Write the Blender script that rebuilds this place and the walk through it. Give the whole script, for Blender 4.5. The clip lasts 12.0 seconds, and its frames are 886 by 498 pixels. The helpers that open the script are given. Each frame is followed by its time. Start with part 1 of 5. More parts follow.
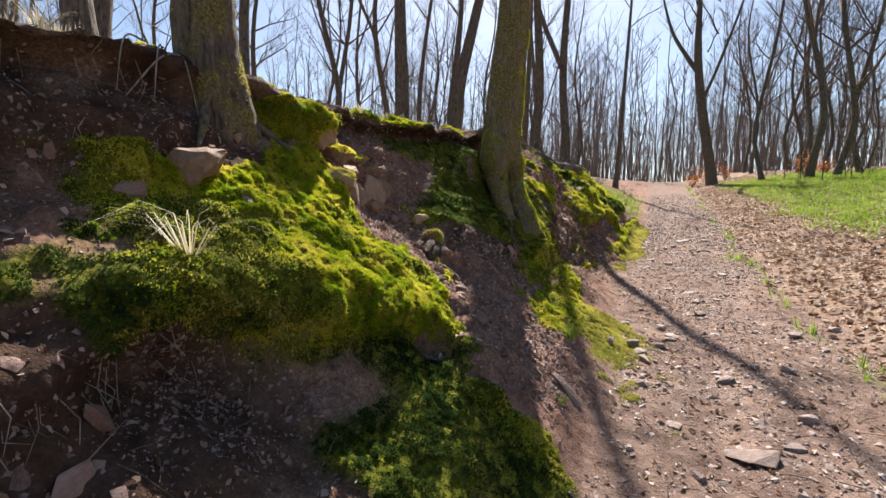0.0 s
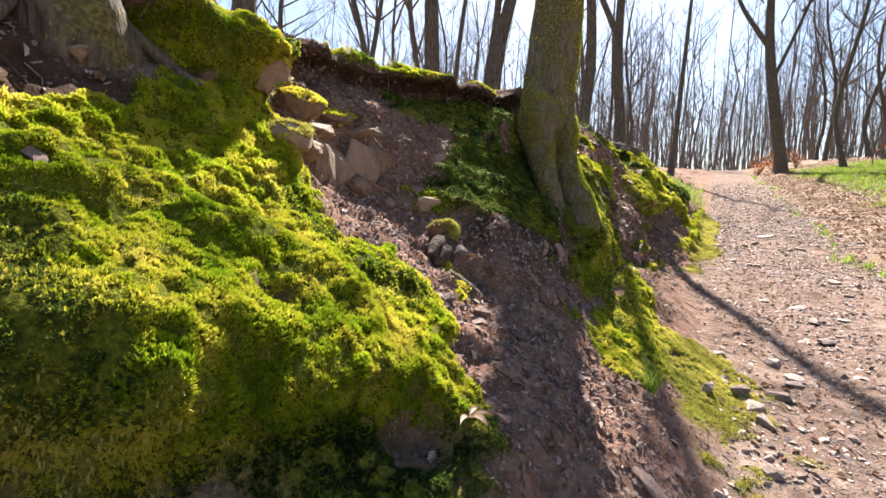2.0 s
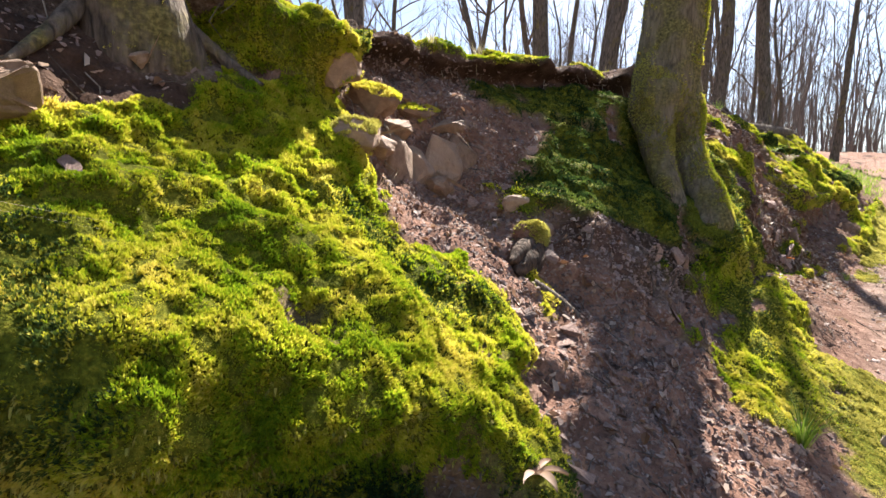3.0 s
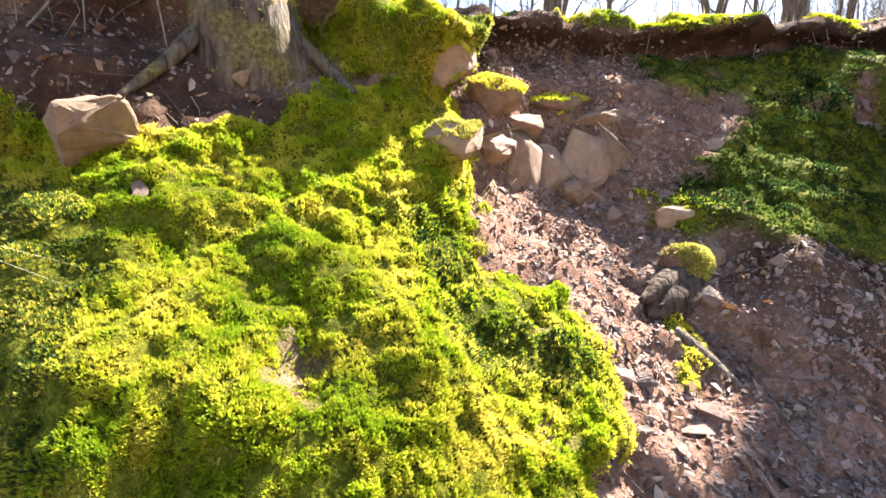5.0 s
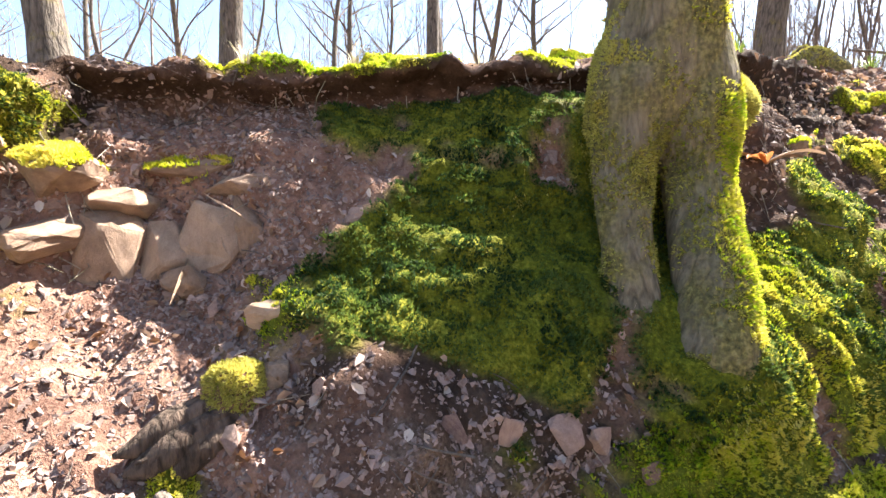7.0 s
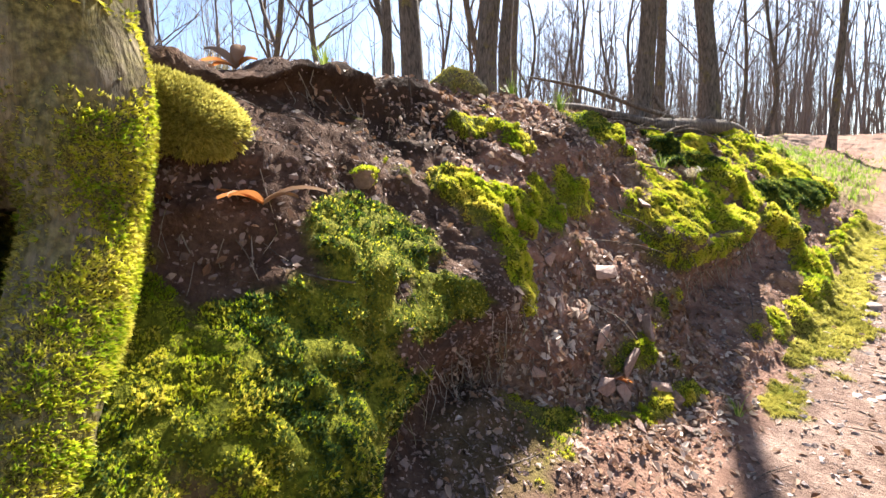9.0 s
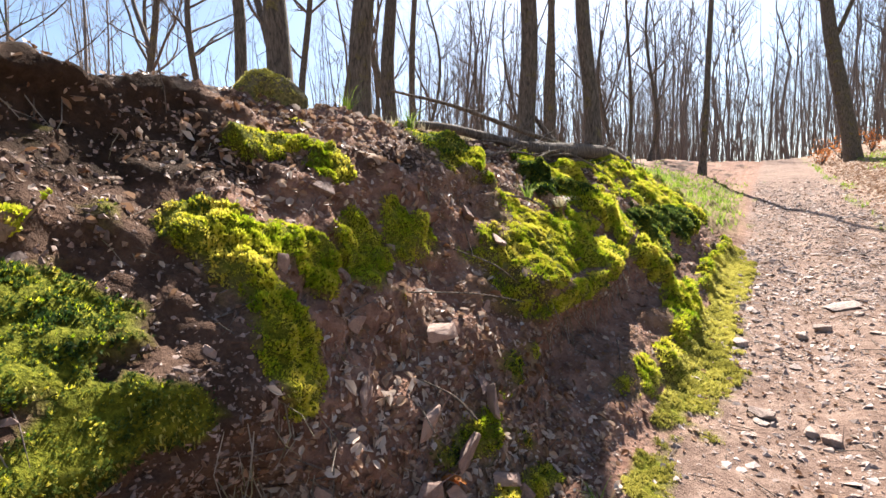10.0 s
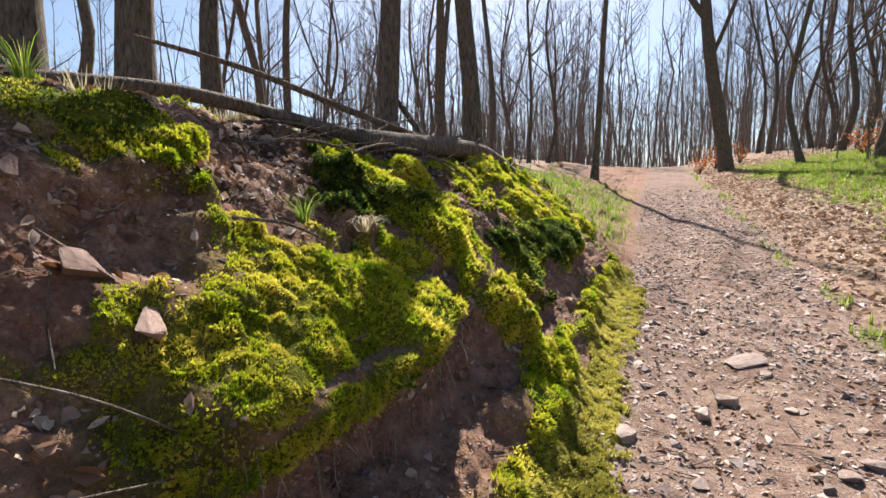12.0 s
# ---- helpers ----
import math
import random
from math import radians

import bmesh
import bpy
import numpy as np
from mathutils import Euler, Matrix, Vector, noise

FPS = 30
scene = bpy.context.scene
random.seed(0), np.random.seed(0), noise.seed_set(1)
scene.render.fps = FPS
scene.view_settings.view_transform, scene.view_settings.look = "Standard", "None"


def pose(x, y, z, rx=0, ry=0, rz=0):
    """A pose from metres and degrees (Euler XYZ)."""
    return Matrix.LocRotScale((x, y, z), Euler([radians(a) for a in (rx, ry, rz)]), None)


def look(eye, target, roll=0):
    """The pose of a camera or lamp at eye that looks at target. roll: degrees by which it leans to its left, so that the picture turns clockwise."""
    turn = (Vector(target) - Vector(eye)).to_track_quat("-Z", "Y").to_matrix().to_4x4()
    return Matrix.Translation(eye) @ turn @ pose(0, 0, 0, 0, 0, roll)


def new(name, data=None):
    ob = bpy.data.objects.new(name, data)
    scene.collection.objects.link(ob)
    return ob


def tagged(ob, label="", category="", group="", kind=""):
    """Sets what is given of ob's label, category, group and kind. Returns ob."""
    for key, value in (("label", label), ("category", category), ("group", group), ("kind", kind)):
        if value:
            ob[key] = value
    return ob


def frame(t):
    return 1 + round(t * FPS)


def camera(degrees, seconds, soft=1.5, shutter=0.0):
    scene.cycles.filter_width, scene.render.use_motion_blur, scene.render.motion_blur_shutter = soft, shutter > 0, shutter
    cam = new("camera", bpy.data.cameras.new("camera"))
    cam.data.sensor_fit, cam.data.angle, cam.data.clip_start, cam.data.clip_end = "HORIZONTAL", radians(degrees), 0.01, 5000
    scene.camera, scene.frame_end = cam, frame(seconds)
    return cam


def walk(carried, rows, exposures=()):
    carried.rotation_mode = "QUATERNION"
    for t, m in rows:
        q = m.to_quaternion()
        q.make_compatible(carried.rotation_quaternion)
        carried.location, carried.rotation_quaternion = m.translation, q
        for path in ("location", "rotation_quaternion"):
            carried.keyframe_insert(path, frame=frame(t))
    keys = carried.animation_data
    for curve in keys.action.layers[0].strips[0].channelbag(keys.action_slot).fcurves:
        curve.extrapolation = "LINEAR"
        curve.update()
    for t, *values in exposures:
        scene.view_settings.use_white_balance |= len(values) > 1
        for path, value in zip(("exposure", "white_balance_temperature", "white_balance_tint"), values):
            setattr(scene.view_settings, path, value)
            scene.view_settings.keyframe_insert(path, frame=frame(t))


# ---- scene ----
cam = camera(87.4, 12.0)
METRES, EYE, TILT, LEAN, TURN = 7.5, 1.55, -4.0, -1.0, 24.0
ROWS = [
    (0.0, 0.0, 0.0, 0.0, 0.0, 0.0, -0.0),
    (0.5, 0.0064, 0.0507, 0.0067, 0.81, 0.02, -0.4),
    (1.0, 0.0093, 0.0976, 0.0103, 1.89, -0.14, -0.91),
    (1.5, 0.0117, 0.1348, 0.0084, 2.67, -0.38, -0.89),
    (2.0, 0.0171, 0.1675, 0.0077, 4.79, -1.34, -0.86),
    (2.5, 0.0238, 0.1893, 0.0095, 11.04, -2.12, -0.5),
    (3.0, 0.0312, 0.2064, 0.0126, 18.68, -1.95, -0.8),
    (3.5, 0.039, 0.225, 0.0175, 26.4, -1.76, -1.84),
    (5.5, 0.0739, 0.2977, 0.0404, 47.22, -4.93, -1.97),
    (6.0, 0.1061, 0.3394, 0.0523, 48.6, -4.23, -0.92),
    (6.5, 0.1374, 0.3816, 0.0652, 46.2, -3.33, -0.62),
    (7.0, 0.1601, 0.4327, 0.072, 41.28, -2.59, -0.5),
    (7.5, 0.1829, 0.4726, 0.0754, 34.95, -2.89, -0.58),
    (9.5, 0.2908, 0.6324, 0.1025, 15.79, -1.21, 2.37),
    (10.0, 0.3109, 0.6862, 0.1121, 10.29, -0.25, 2.39),
    (10.5, 0.3294, 0.7308, 0.1243, 5.17, 0.11, 2.12),
    (11.0, 0.3537, 0.7818, 0.131, 2.45, -0.82, 1.95),
    (11.5, 0.374, 0.8303, 0.1415, 0.43, -1.7, 2.23),
    (12.0, 0.3936, 0.8854, 0.1436, -0.6, -1.3, 1.6),
]
EXPOSURES = [(0.0, 1.48), (0.7, 1.88), (1.5, 2.0), (2.5, 1.92), (3.5, 2.4), (4.5, 2.75), (5.5, 3.05), (6.5, 3.1), (7.5, 2.8), (9.5, 2.2), (10.5, 1.85), (11.5, 1.75), (12.0, 1.5)]
walk(cam, [(t, pose(0, 0, EYE, TILT, LEAN, TURN) @ pose(METRES * x, METRES * y, METRES * z, 90 + pitch, roll, yaw)) for t, x, y, z, yaw, pitch, roll in ROWS],
     exposures=EXPOSURES)

# ---- world and sun ----
SUN_AZ, SUN_EL = radians(17), radians(48)      # azimuth is measured to the left of +y
world = bpy.data.worlds.new("sky")
scene.world = world
world.use_nodes = True
wn = world.node_tree.nodes
sky = wn.new("ShaderNodeTexSky")
sky.sky_type, sky.sun_disc = "NISHITA", False
sky.sun_elevation, sky.sun_rotation = SUN_EL, -SUN_AZ
sky.air_density, sky.dust_density, sky.ozone_density = 1.0, 1.1, 2.2
wn["Background"].inputs["Strength"].default_value = 0.056
world.node_tree.links.new(sky.outputs[0], wn["Background"].inputs["Color"])
sun = new("sun", bpy.data.lights.new("sun", "SUN"))
sun.data.energy, sun.data.angle, sun.data.color = 5.0, radians(0.6), (1.0, 0.935, 0.86)
SUN_DIR = Vector((-math.sin(SUN_AZ) * math.cos(SUN_EL), math.cos(SUN_AZ) * math.cos(SUN_EL), math.sin(SUN_EL)))
sun.matrix_world = look(SUN_DIR * 60, (0, 0, 0))


# ---- materials ----
def node_material(name):
    m = bpy.data.materials.new(name)
    m.use_nodes = True
    t = m.node_tree
    return m, t, t.nodes["Principled BSDF"]


def add_noise(t, scale, detail=4.0, rough=0.6, coords=None):
    n = t.nodes.new("ShaderNodeTexNoise")
    n.inputs["Scale"].default_value, n.inputs["Detail"].default_value, n.inputs["Roughness"].default_value = scale, detail, rough
    if coords is None:
        coords = t.nodes.new("ShaderNodeTexCoord").outputs["Object"]
    t.links.new(coords, n.inputs["Vector"])
    return n.outputs["Fac"]


def ramp(t, fac, stops):
    r = t.nodes.new("ShaderNodeValToRGB")
    e = r.color_ramp.elements
    while len(e) < len(stops):
        e.new(0.5)
    for k, (p, c) in zip(e, stops):
        k.position, k.color = p, (*c, 1)
    t.links.new(fac, r.inputs["Fac"])
    return r.outputs["Color"]


def mix(t, fac, a, b, blend="MIX"):
    m = t.nodes.new("ShaderNodeMix")
    m.data_type, m.blend_type = "RGBA", blend
    for sock, v in ((m.inputs[0], fac), (m.inputs[6], a), (m.inputs[7], b)):
        if isinstance(v, (int, float)):
            sock.default_value = v
        elif isinstance(v, tuple):
            sock.default_value = (*v, 1)
        else:
            t.links.new(v, sock)
    return m.outputs[2]


def attribute(t, name):
    a = t.nodes.new("ShaderNodeAttribute")
    a.attribute_name = name
    return a.outputs["Fac"]


def maths(t, op, a, b=0.0):
    n = t.nodes.new("ShaderNodeMath")
    n.operation = op
    for sock, v in zip(n.inputs, (a, b)):
        if isinstance(v, (int, float)):
            sock.default_value = v
        else:
            t.links.new(v, sock)
    return n.outputs[0]


def bump(t, height, strength, distance, bsdf):
    b = t.nodes.new("ShaderNodeBump")
    b.inputs["Strength"].default_value, b.inputs["Distance"].default_value = strength, distance
    t.links.new(height, b.inputs["Height"])
    t.links.new(b.outputs[0], bsdf.inputs["Normal"])


def island_random(t):
    return t.nodes.new("ShaderNodeNewGeometry").outputs["Random Per Island"]


def object_random(t):
    return t.nodes.new("ShaderNodeObjectInfo").outputs["Random"]


def soil_material():
    """Earth of the bank and the track; masks choose dark humus with painted shade, moss, leaf mould, grass floor and
    rubbed track.
    """
    m, t, b = node_material("earth")
    big, mid, fine = add_noise(t, 1.3, 5), add_noise(t, 9, 6, 0.7), add_noise(t, 70, 4, 0.7)
    red = ramp(t, mid, [(0.25, (0.08, 0.043, 0.032)), (0.5, (0.22, 0.123, 0.088)), (0.75, (0.38, 0.24, 0.18))])
    # humus tone; it also carries shade painted on parts of the bank
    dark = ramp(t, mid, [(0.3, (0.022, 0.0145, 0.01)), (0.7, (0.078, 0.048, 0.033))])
    col = mix(t, attribute(t, "humus_shade"), red, dark)
    track = ramp(t, maths(t, "ADD", maths(t, "MULTIPLY", mid, 0.6), maths(t, "MULTIPLY", big, 0.4)),
                 [(0.34, (0.085, 0.054, 0.042)), (0.5, (0.19, 0.126, 0.098)), (0.66, (0.32, 0.232, 0.185))])
    col = mix(t, attribute(t, "track"), col, track)
    litter = ramp(t, maths(t, "ADD", maths(t, "MULTIPLY", fine, 0.5), maths(t, "MULTIPLY", mid, 0.5)), [(0.32, (0.09, 0.055, 0.034)), (0.5, (0.25, 0.17, 0.12)), (0.68, (0.44, 0.35, 0.275))])
    col = mix(t, attribute(t, "litter"), col, litter)
    moss = ramp(t, maths(t, "ADD", maths(t, "MULTIPLY", fine, 0.55), maths(t, "MULTIPLY", big, 0.45)),
                [(0.3, (0.032, 0.042, 0.005)), (0.5, (0.115, 0.122, 0.01)), (0.7, (0.29, 0.255, 0.034))])
    col = mix(t, attribute(t, "moss"), col, moss)
    grass = ramp(t, add_noise(t, 3.0, 6), [(0.3, (0.09, 0.13, 0.02)), (0.6, (0.2, 0.26, 0.035)), (0.75, (0.3, 0.3, 0.09))])
    col = mix(t, attribute(t, "grass"), col, grass)
    col = mix(t, 0.55, col, ramp(t, fine, [(0.25, (0.45, 0.45, 0.45)), (0.7, (1.35, 1.35, 1.35))]), "MULTIPLY")
    t.links.new(col, b.inputs["Base Color"])
    b.inputs["Roughness"].default_value = 0.9
    b.inputs["Specular IOR Level"].default_value = 0.08
    bump(t, maths(t, "ADD", mid, maths(t, "MULTIPLY", fine, 0.5)), 0.9, 0.03, b)
    return m


def leafy_material(name, stops, scatter=0.4, rough=0.6, by_object=False, patches=0.0):
    """Thin leaf or moss blades that let the light through."""
    m, t, b = node_material(name)
    big = add_noise(t, 2.2, 4)
    own = object_random(t) if by_object else island_random(t)
    fac = maths(t, "ADD", maths(t, "MULTIPLY", big, 0.74 if patches else 0.6), maths(t, "MULTIPLY", own, 0.26 if patches else 0.4))
    if patches:
        fac = maths(t, "ADD", maths(t, "MULTIPLY", fac, 1 - patches), maths(t, "MULTIPLY", add_noise(t, 7.0, 3, 0.6), patches))
    col = ramp(t, fac, stops)
    t.links.new(col, b.inputs["Base Color"])
    b.inputs["Roughness"].default_value = rough
    b.inputs["Specular IOR Level"].default_value = 0.25
    tr = t.nodes.new("ShaderNodeBsdfTranslucent")
    t.links.new(col, tr.inputs["Color"])
    mx = t.nodes.new("ShaderNodeMixShader")
    mx.inputs[0].default_value = scatter
    t.links.new(b.outputs[0], mx.inputs[1])
    t.links.new(tr.outputs[0], mx.inputs[2])
    t.links.new(mx.outputs[0], t.nodes["Material Output"].inputs["Surface"])
    return m


def bark_material(name, dark, light, moss=0.0):
    m, t, b = node_material(name)
    tc = t.nodes.new("ShaderNodeTexCoord").outputs["Object"]
    mp = t.nodes.new("ShaderNodeMapping")
    mp.inputs["Scale"].default_value = (1, 1, 0.22)
    t.links.new(tc, mp.inputs["Vector"])
    ridge = add_noise(t, 34, 5, 0.65, mp.outputs[0])
    vor = t.nodes.new("ShaderNodeTexVoronoi")
    vor.feature, vor.inputs["Scale"].default_value = "DISTANCE_TO_EDGE", 26
    t.links.new(mp.outputs[0], vor.inputs["Vector"])
    crack = maths(t, "MINIMUM", maths(t, "MULTIPLY", vor.outputs["Distance"], 0.8), 0.12)
    h = maths(t, "ADD", crack, maths(t, "MULTIPLY", ridge, 0.95))
    col = ramp(t, h, [(0.34, dark), (0.75, light)])
    if moss:
        patch = ramp(t, add_noise(t, 5, 5, 0.6, tc), [(0.62 - moss * 0.4, (0, 0, 0)), (0.75 - moss * 0.3, (1, 1, 1))])
        col = mix(t, patch, col, ramp(t, add_noise(t, 60, 3, 0.6, tc), [(0.3, (0.05, 0.045, 0.018)), (0.5, (0.135, 0.114, 0.038)), (0.72, (0.28, 0.235, 0.09))]))
    t.links.new(col, b.inputs["Base Color"])
    b.inputs["Roughness"].default_value = 0.92
    b.inputs["Specular IOR Level"].default_value = 0.2
    bump(t, h, 1.0, 0.025, b)
    return m


def stone_material(name, dark, light, pieces=False):
    m, t, b = node_material(name)
    own = island_random(t) if pieces else object_random(t)
    a, f = add_noise(t, 6, 6, 0.65), add_noise(t, 80, 3, 0.7)
    col = ramp(t, maths(t, "ADD", maths(t, "MULTIPLY", a, 0.7), maths(t, "MULTIPLY", own, 0.4)), [(0.3, dark), (0.8, light)])
    col = mix(t, 0.5, col, ramp(t, f, [(0.3, (0.6, 0.58, 0.55)), (0.7, (1.25, 1.25, 1.25))]), "MULTIPLY")
    t.links.new(col, b.inputs["Base Color"])
    b.inputs["Roughness"].default_value = 0.8
    bump(t, maths(t, "ADD", a, maths(t, "MULTIPLY", f, 0.4)), 0.7, 0.015, b)
    return m


EARTH = soil_material()
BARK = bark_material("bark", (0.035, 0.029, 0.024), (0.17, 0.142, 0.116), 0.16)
# distant bark is paler: aerial haze mixed into its colour
BARK_FAR_HAZED = bark_material("bark_far_hazed", (0.085, 0.074, 0.066), (0.27, 0.232, 0.205))
BARK_MOSSY = bark_material("bark_mossy", (0.06, 0.048, 0.03), (0.25, 0.2, 0.13), 0.55)
BARK_ROUGH = bark_material("bark_rough", (0.03, 0.024, 0.018), (0.2, 0.155, 0.12), 0.4)
TWIG = bark_material("twig_bark", (0.045, 0.036, 0.03), (0.2, 0.16, 0.132))
MOSS_BLADE = leafy_material("moss_blade", [(0.32, (0.1, 0.17, 0.008)), (0.42, (0.25, 0.375, 0.012)), (0.5, (0.51, 0.51, 0.03)), (0.6, (0.72, 0.62, 0.12))], 0.5, patches=0.5)
# dark green moss, with the bank's shade put into the blade colour
MOSS_DARK_SHADE = leafy_material("moss_dark_shade", [(0.36, (0.014, 0.032, 0.01)), (0.48, (0.042, 0.08, 0.018)), (0.6, (0.15, 0.19, 0.032))], 0.45, patches=0.4)
MOSS_OLIVE = leafy_material("moss_olive", [(0.36, (0.17, 0.16, 0.03)), (0.48, (0.38, 0.35, 0.07)), (0.6, (0.6, 0.54, 0.14))], 0.4, patches=0.3)
DRY_LEAF = leafy_material("dry_leaf", [(0.3, (0.15, 0.07, 0.032)), (0.5, (0.33, 0.215, 0.145)), (0.7, (0.55, 0.46, 0.39))], 0.25, 0.5)
ORANGE_LEAF = leafy_material("orange_leaf", [(0.3, (0.3, 0.09, 0.02)), (0.7, (0.6, 0.26, 0.09))], 0.4, 0.5)
GRASS_BLADE = leafy_material("grass_blade", [(0.3, (0.12, 0.22, 0.02)), (0.55, (0.28, 0.4, 0.045)), (0.7, (0.48, 0.5, 0.15))], 0.45, 0.5)
DRY_GRASS = leafy_material("dry_grass", [(0.3, (0.3, 0.25, 0.14)), (0.7, (0.6, 0.54, 0.38))], 0.35, 0.5)
GRAVEL = stone_material("gravel_stone", (0.12, 0.08, 0.066), (0.48, 0.385, 0.34), True)
RUBBLE = stone_material("rubble_stone", (0.095, 0.06, 0.048), (0.34, 0.24, 0.2), True)
STONE = stone_material("loose_stone", (0.17, 0.115, 0.095), (0.43, 0.335, 0.285))
SANDSTONE = stone_material("sandstone", (0.15, 0.088, 0.055), (0.42, 0.285, 0.19))
RED_STONE = stone_material("red_stone", (0.15, 0.085, 0.068), (0.4, 0.27, 0.215))
DEAD_WOOD = bark_material("dead_wood", (0.04, 0.03, 0.024), (0.2, 0.16, 0.128))
ROTTEN = bark_material("rotten_wood", (0.025, 0.018, 0.013), (0.15, 0.105, 0.078))
ROOT_PALE = bark_material("pale_root", (0.12, 0.1, 0.075), (0.42, 0.37, 0.31), 0.3)


# ---- noise on arrays ----
def lattice(ix, iy, iz, seed):
    h = (ix.astype(np.uint32) * np.uint32(374761393) + iy.astype(np.uint32) * np.uint32(668265263)
         + iz.astype(np.uint32) * np.uint32(2147483647) + np.uint32(seed * 974711 + 12345))
    h = (h ^ (h >> np.uint32(13))) * np.uint32(1274126177)
    h = h ^ (h >> np.uint32(16))
    return (h & np.uint32(0xFFFF)).astype(np.float64) / 65535.0


def vnoise(p, scale, seed=0, octaves=1):
    """Smooth noise from -1 to 1 at the points p (..., 3)."""
    out, amp, total = np.zeros(p.shape[:-1]), 1.0, 0.0
    for o in range(octaves):
        q = p * scale * 2 ** o + 57.3
        i = np.floor(q).astype(np.int64)
        f = q - i
        f = f * f * (3 - 2 * f)
        v = np.zeros(p.shape[:-1])
        for dx in (0, 1):
            for dy in (0, 1):
                for dz in (0, 1):
                    w = (f[..., 0] if dx else 1 - f[..., 0]) * (f[..., 1] if dy else 1 - f[..., 1]) * (f[..., 2] if dz else 1 - f[..., 2])
                    v += w * lattice(i[..., 0] + dx, i[..., 1] + dy, i[..., 2] + dz, seed + o)
        out += amp * (2 * v - 1)
        total += amp
        amp *= 0.5
    return out / total


def smooth(a, b, x):
    t = np.clip((x - a) / (b - a), 0, 1)
    return t * t * (3 - 2 * t)


# ---- the lie of the land ----
TRACK = [(-300, -20), (-40, -3.5), (0, -0.1), (3.4, 0.25), (9, 0.86), (15, 1.55), (22, 2.5), (30, 3.4), (45, 4.9), (70, 6.4), (150, 9), (420, 24)]


def track_z(y):
    return np.interp(y, *zip(*TRACK))


# lines that run along the bank, from its foot to its crest: (y, x, height)
FOOT = [(-4, -0.9), (0.5, -0.75), (1.5, -0.4), (2.6, -0.2), (3.4, -0.15), (4.5, -0.12), (5.6, -0.3), (6.8, -0.35), (7.8, -0.38), (9.4, -0.28), (11.8, -0.25), (15, -0.1), (20, -0.1), (40, 0.3)]
TOE = [(-4, -1.4, 0.3), (0.3, -1.35, 0.55), (1.0, -1.52, 0.8), (1.6, -1.2, 0.7), (2.0, -1.08, 0.76), (2.5, -0.8, 0.64), (3.4, -1.06, 0.84), (4.0, -0.92, 0.76), (4.6, -0.95, 0.85), (5.3, -0.91, 0.93), (5.9, -1.0, 1.0), (6.5, -1.2, 1.0),
       (7.2, -0.95, 0.81), (8.0, -0.72, 0.92), (8.6, -0.72, 1.1), (9.5, -0.58, 1.18), (11.8, -0.58, 1.49), (14, -0.5, 1.65), (18, -0.6, 2.05), (40, -0.5, 4.6)]
MID = [(-4, -1.9, 1.0), (0.5, -1.8, 1.25), (1.4, -1.65, 1.36), (2.0, -1.36, 1.2), (2.5, -1.32, 1.14), (3.0, -1.5, 1.15), (3.4, -1.5, 1.12), (3.75, -1.36, 1.33), (4.2, -1.34, 1.28), (4.9, -1.15, 1.4), (5.6, -1.1, 1.28), (6.2, -1.26, 1.45),
       (7.05, -1.15, 1.33), (7.6, -1.26, 1.6), (8.2, -1.02, 1.42), (9.0, -0.84, 1.53), (10.4, -0.95, 1.78), (11.8, -0.85, 1.85), (14, -0.8, 1.9), (18, -1.0, 2.25), (40, -1.5, 4.65)]
UPPER = [(-4, -2.2, 1.6), (0.5, -2.2, 1.65), (1.2, -2.15, 1.65), (1.7, -1.95, 1.64), (2.4, -1.83, 1.55), (2.8, -2.0, 1.61), (3.2, -2.25, 1.72), (3.45, -2.2, 1.75), (3.8, -1.78, 1.68), (4.3, -1.72, 1.77), (5.0, -1.6, 1.83), (5.6, -1.42, 1.88),
         (6.2, -1.55, 1.83), (6.5, -1.36, 1.79), (7.2, -1.5, 1.9), (7.7, -1.52, 1.96), (8.4, -1.2, 1.8), (9.3, -1.07, 1.82), (10.5, -1.2, 2.1), (11.8, -1.12, 2.1), (14, -1.1, 2.15), (18, -1.4, 2.45), (40, -2.5, 4.75)]
LIP = [(-4, -2.3, 2.1), (0.5, -2.35, 2.1), (1.7, -2.2, 2.04), (2.1, -2.3, 2.08), (2.6, -2.22, 2.14), (3.3, -2.4, 2.2), (4.1, -2.22, 2.23), (4.8, -1.85, 2.3), (5.4, -1.6, 2.2), (5.9, -1.75, 2.35), (6.4, -1.85, 2.3), (7.1, -1.72, 2.33),
       (8.1, -1.64, 2.37), (9.35, -1.58, 2.25), (10.0, -1.67, 2.38), (10.8, -1.64, 2.5), (12, -1.6, 2.55), (14, -1.5, 2.5), (18, -1.9, 2.65), (40, -3.5, 4.85)]
CREST = [(-4, -2.6, 2.2), (1.0, -2.55, 2.3), (2.1, -2.45, 2.4), (2.6, -2.5, 2.42), (3.06, -2.75, 2.44), (4.1, -2.45, 2.45), (4.8, -2.15, 2.48), (5.8, -2.1, 2.58), (6.5, -2.2, 2.65), (7.2, -2.25, 2.7), (8.5, -2.0, 2.62), (9.3, -2.15, 2.66),
         (10.8, -2.0, 2.7), (12, -1.95, 2.8), (14, -1.8, 2.75), (18, -2.4, 2.9), (40, -5.0, 5.1)]


def along(line, y, k):
    """The line's value at y, rounded off between its knots."""
    kn = [p[0] for p in line]
    v = [p[k] for p in line]
    return sum(w * np.interp(y + d, kn, v) for d, w in ((-0.16, 0.2), (0, 0.6), (0.16, 0.2)))


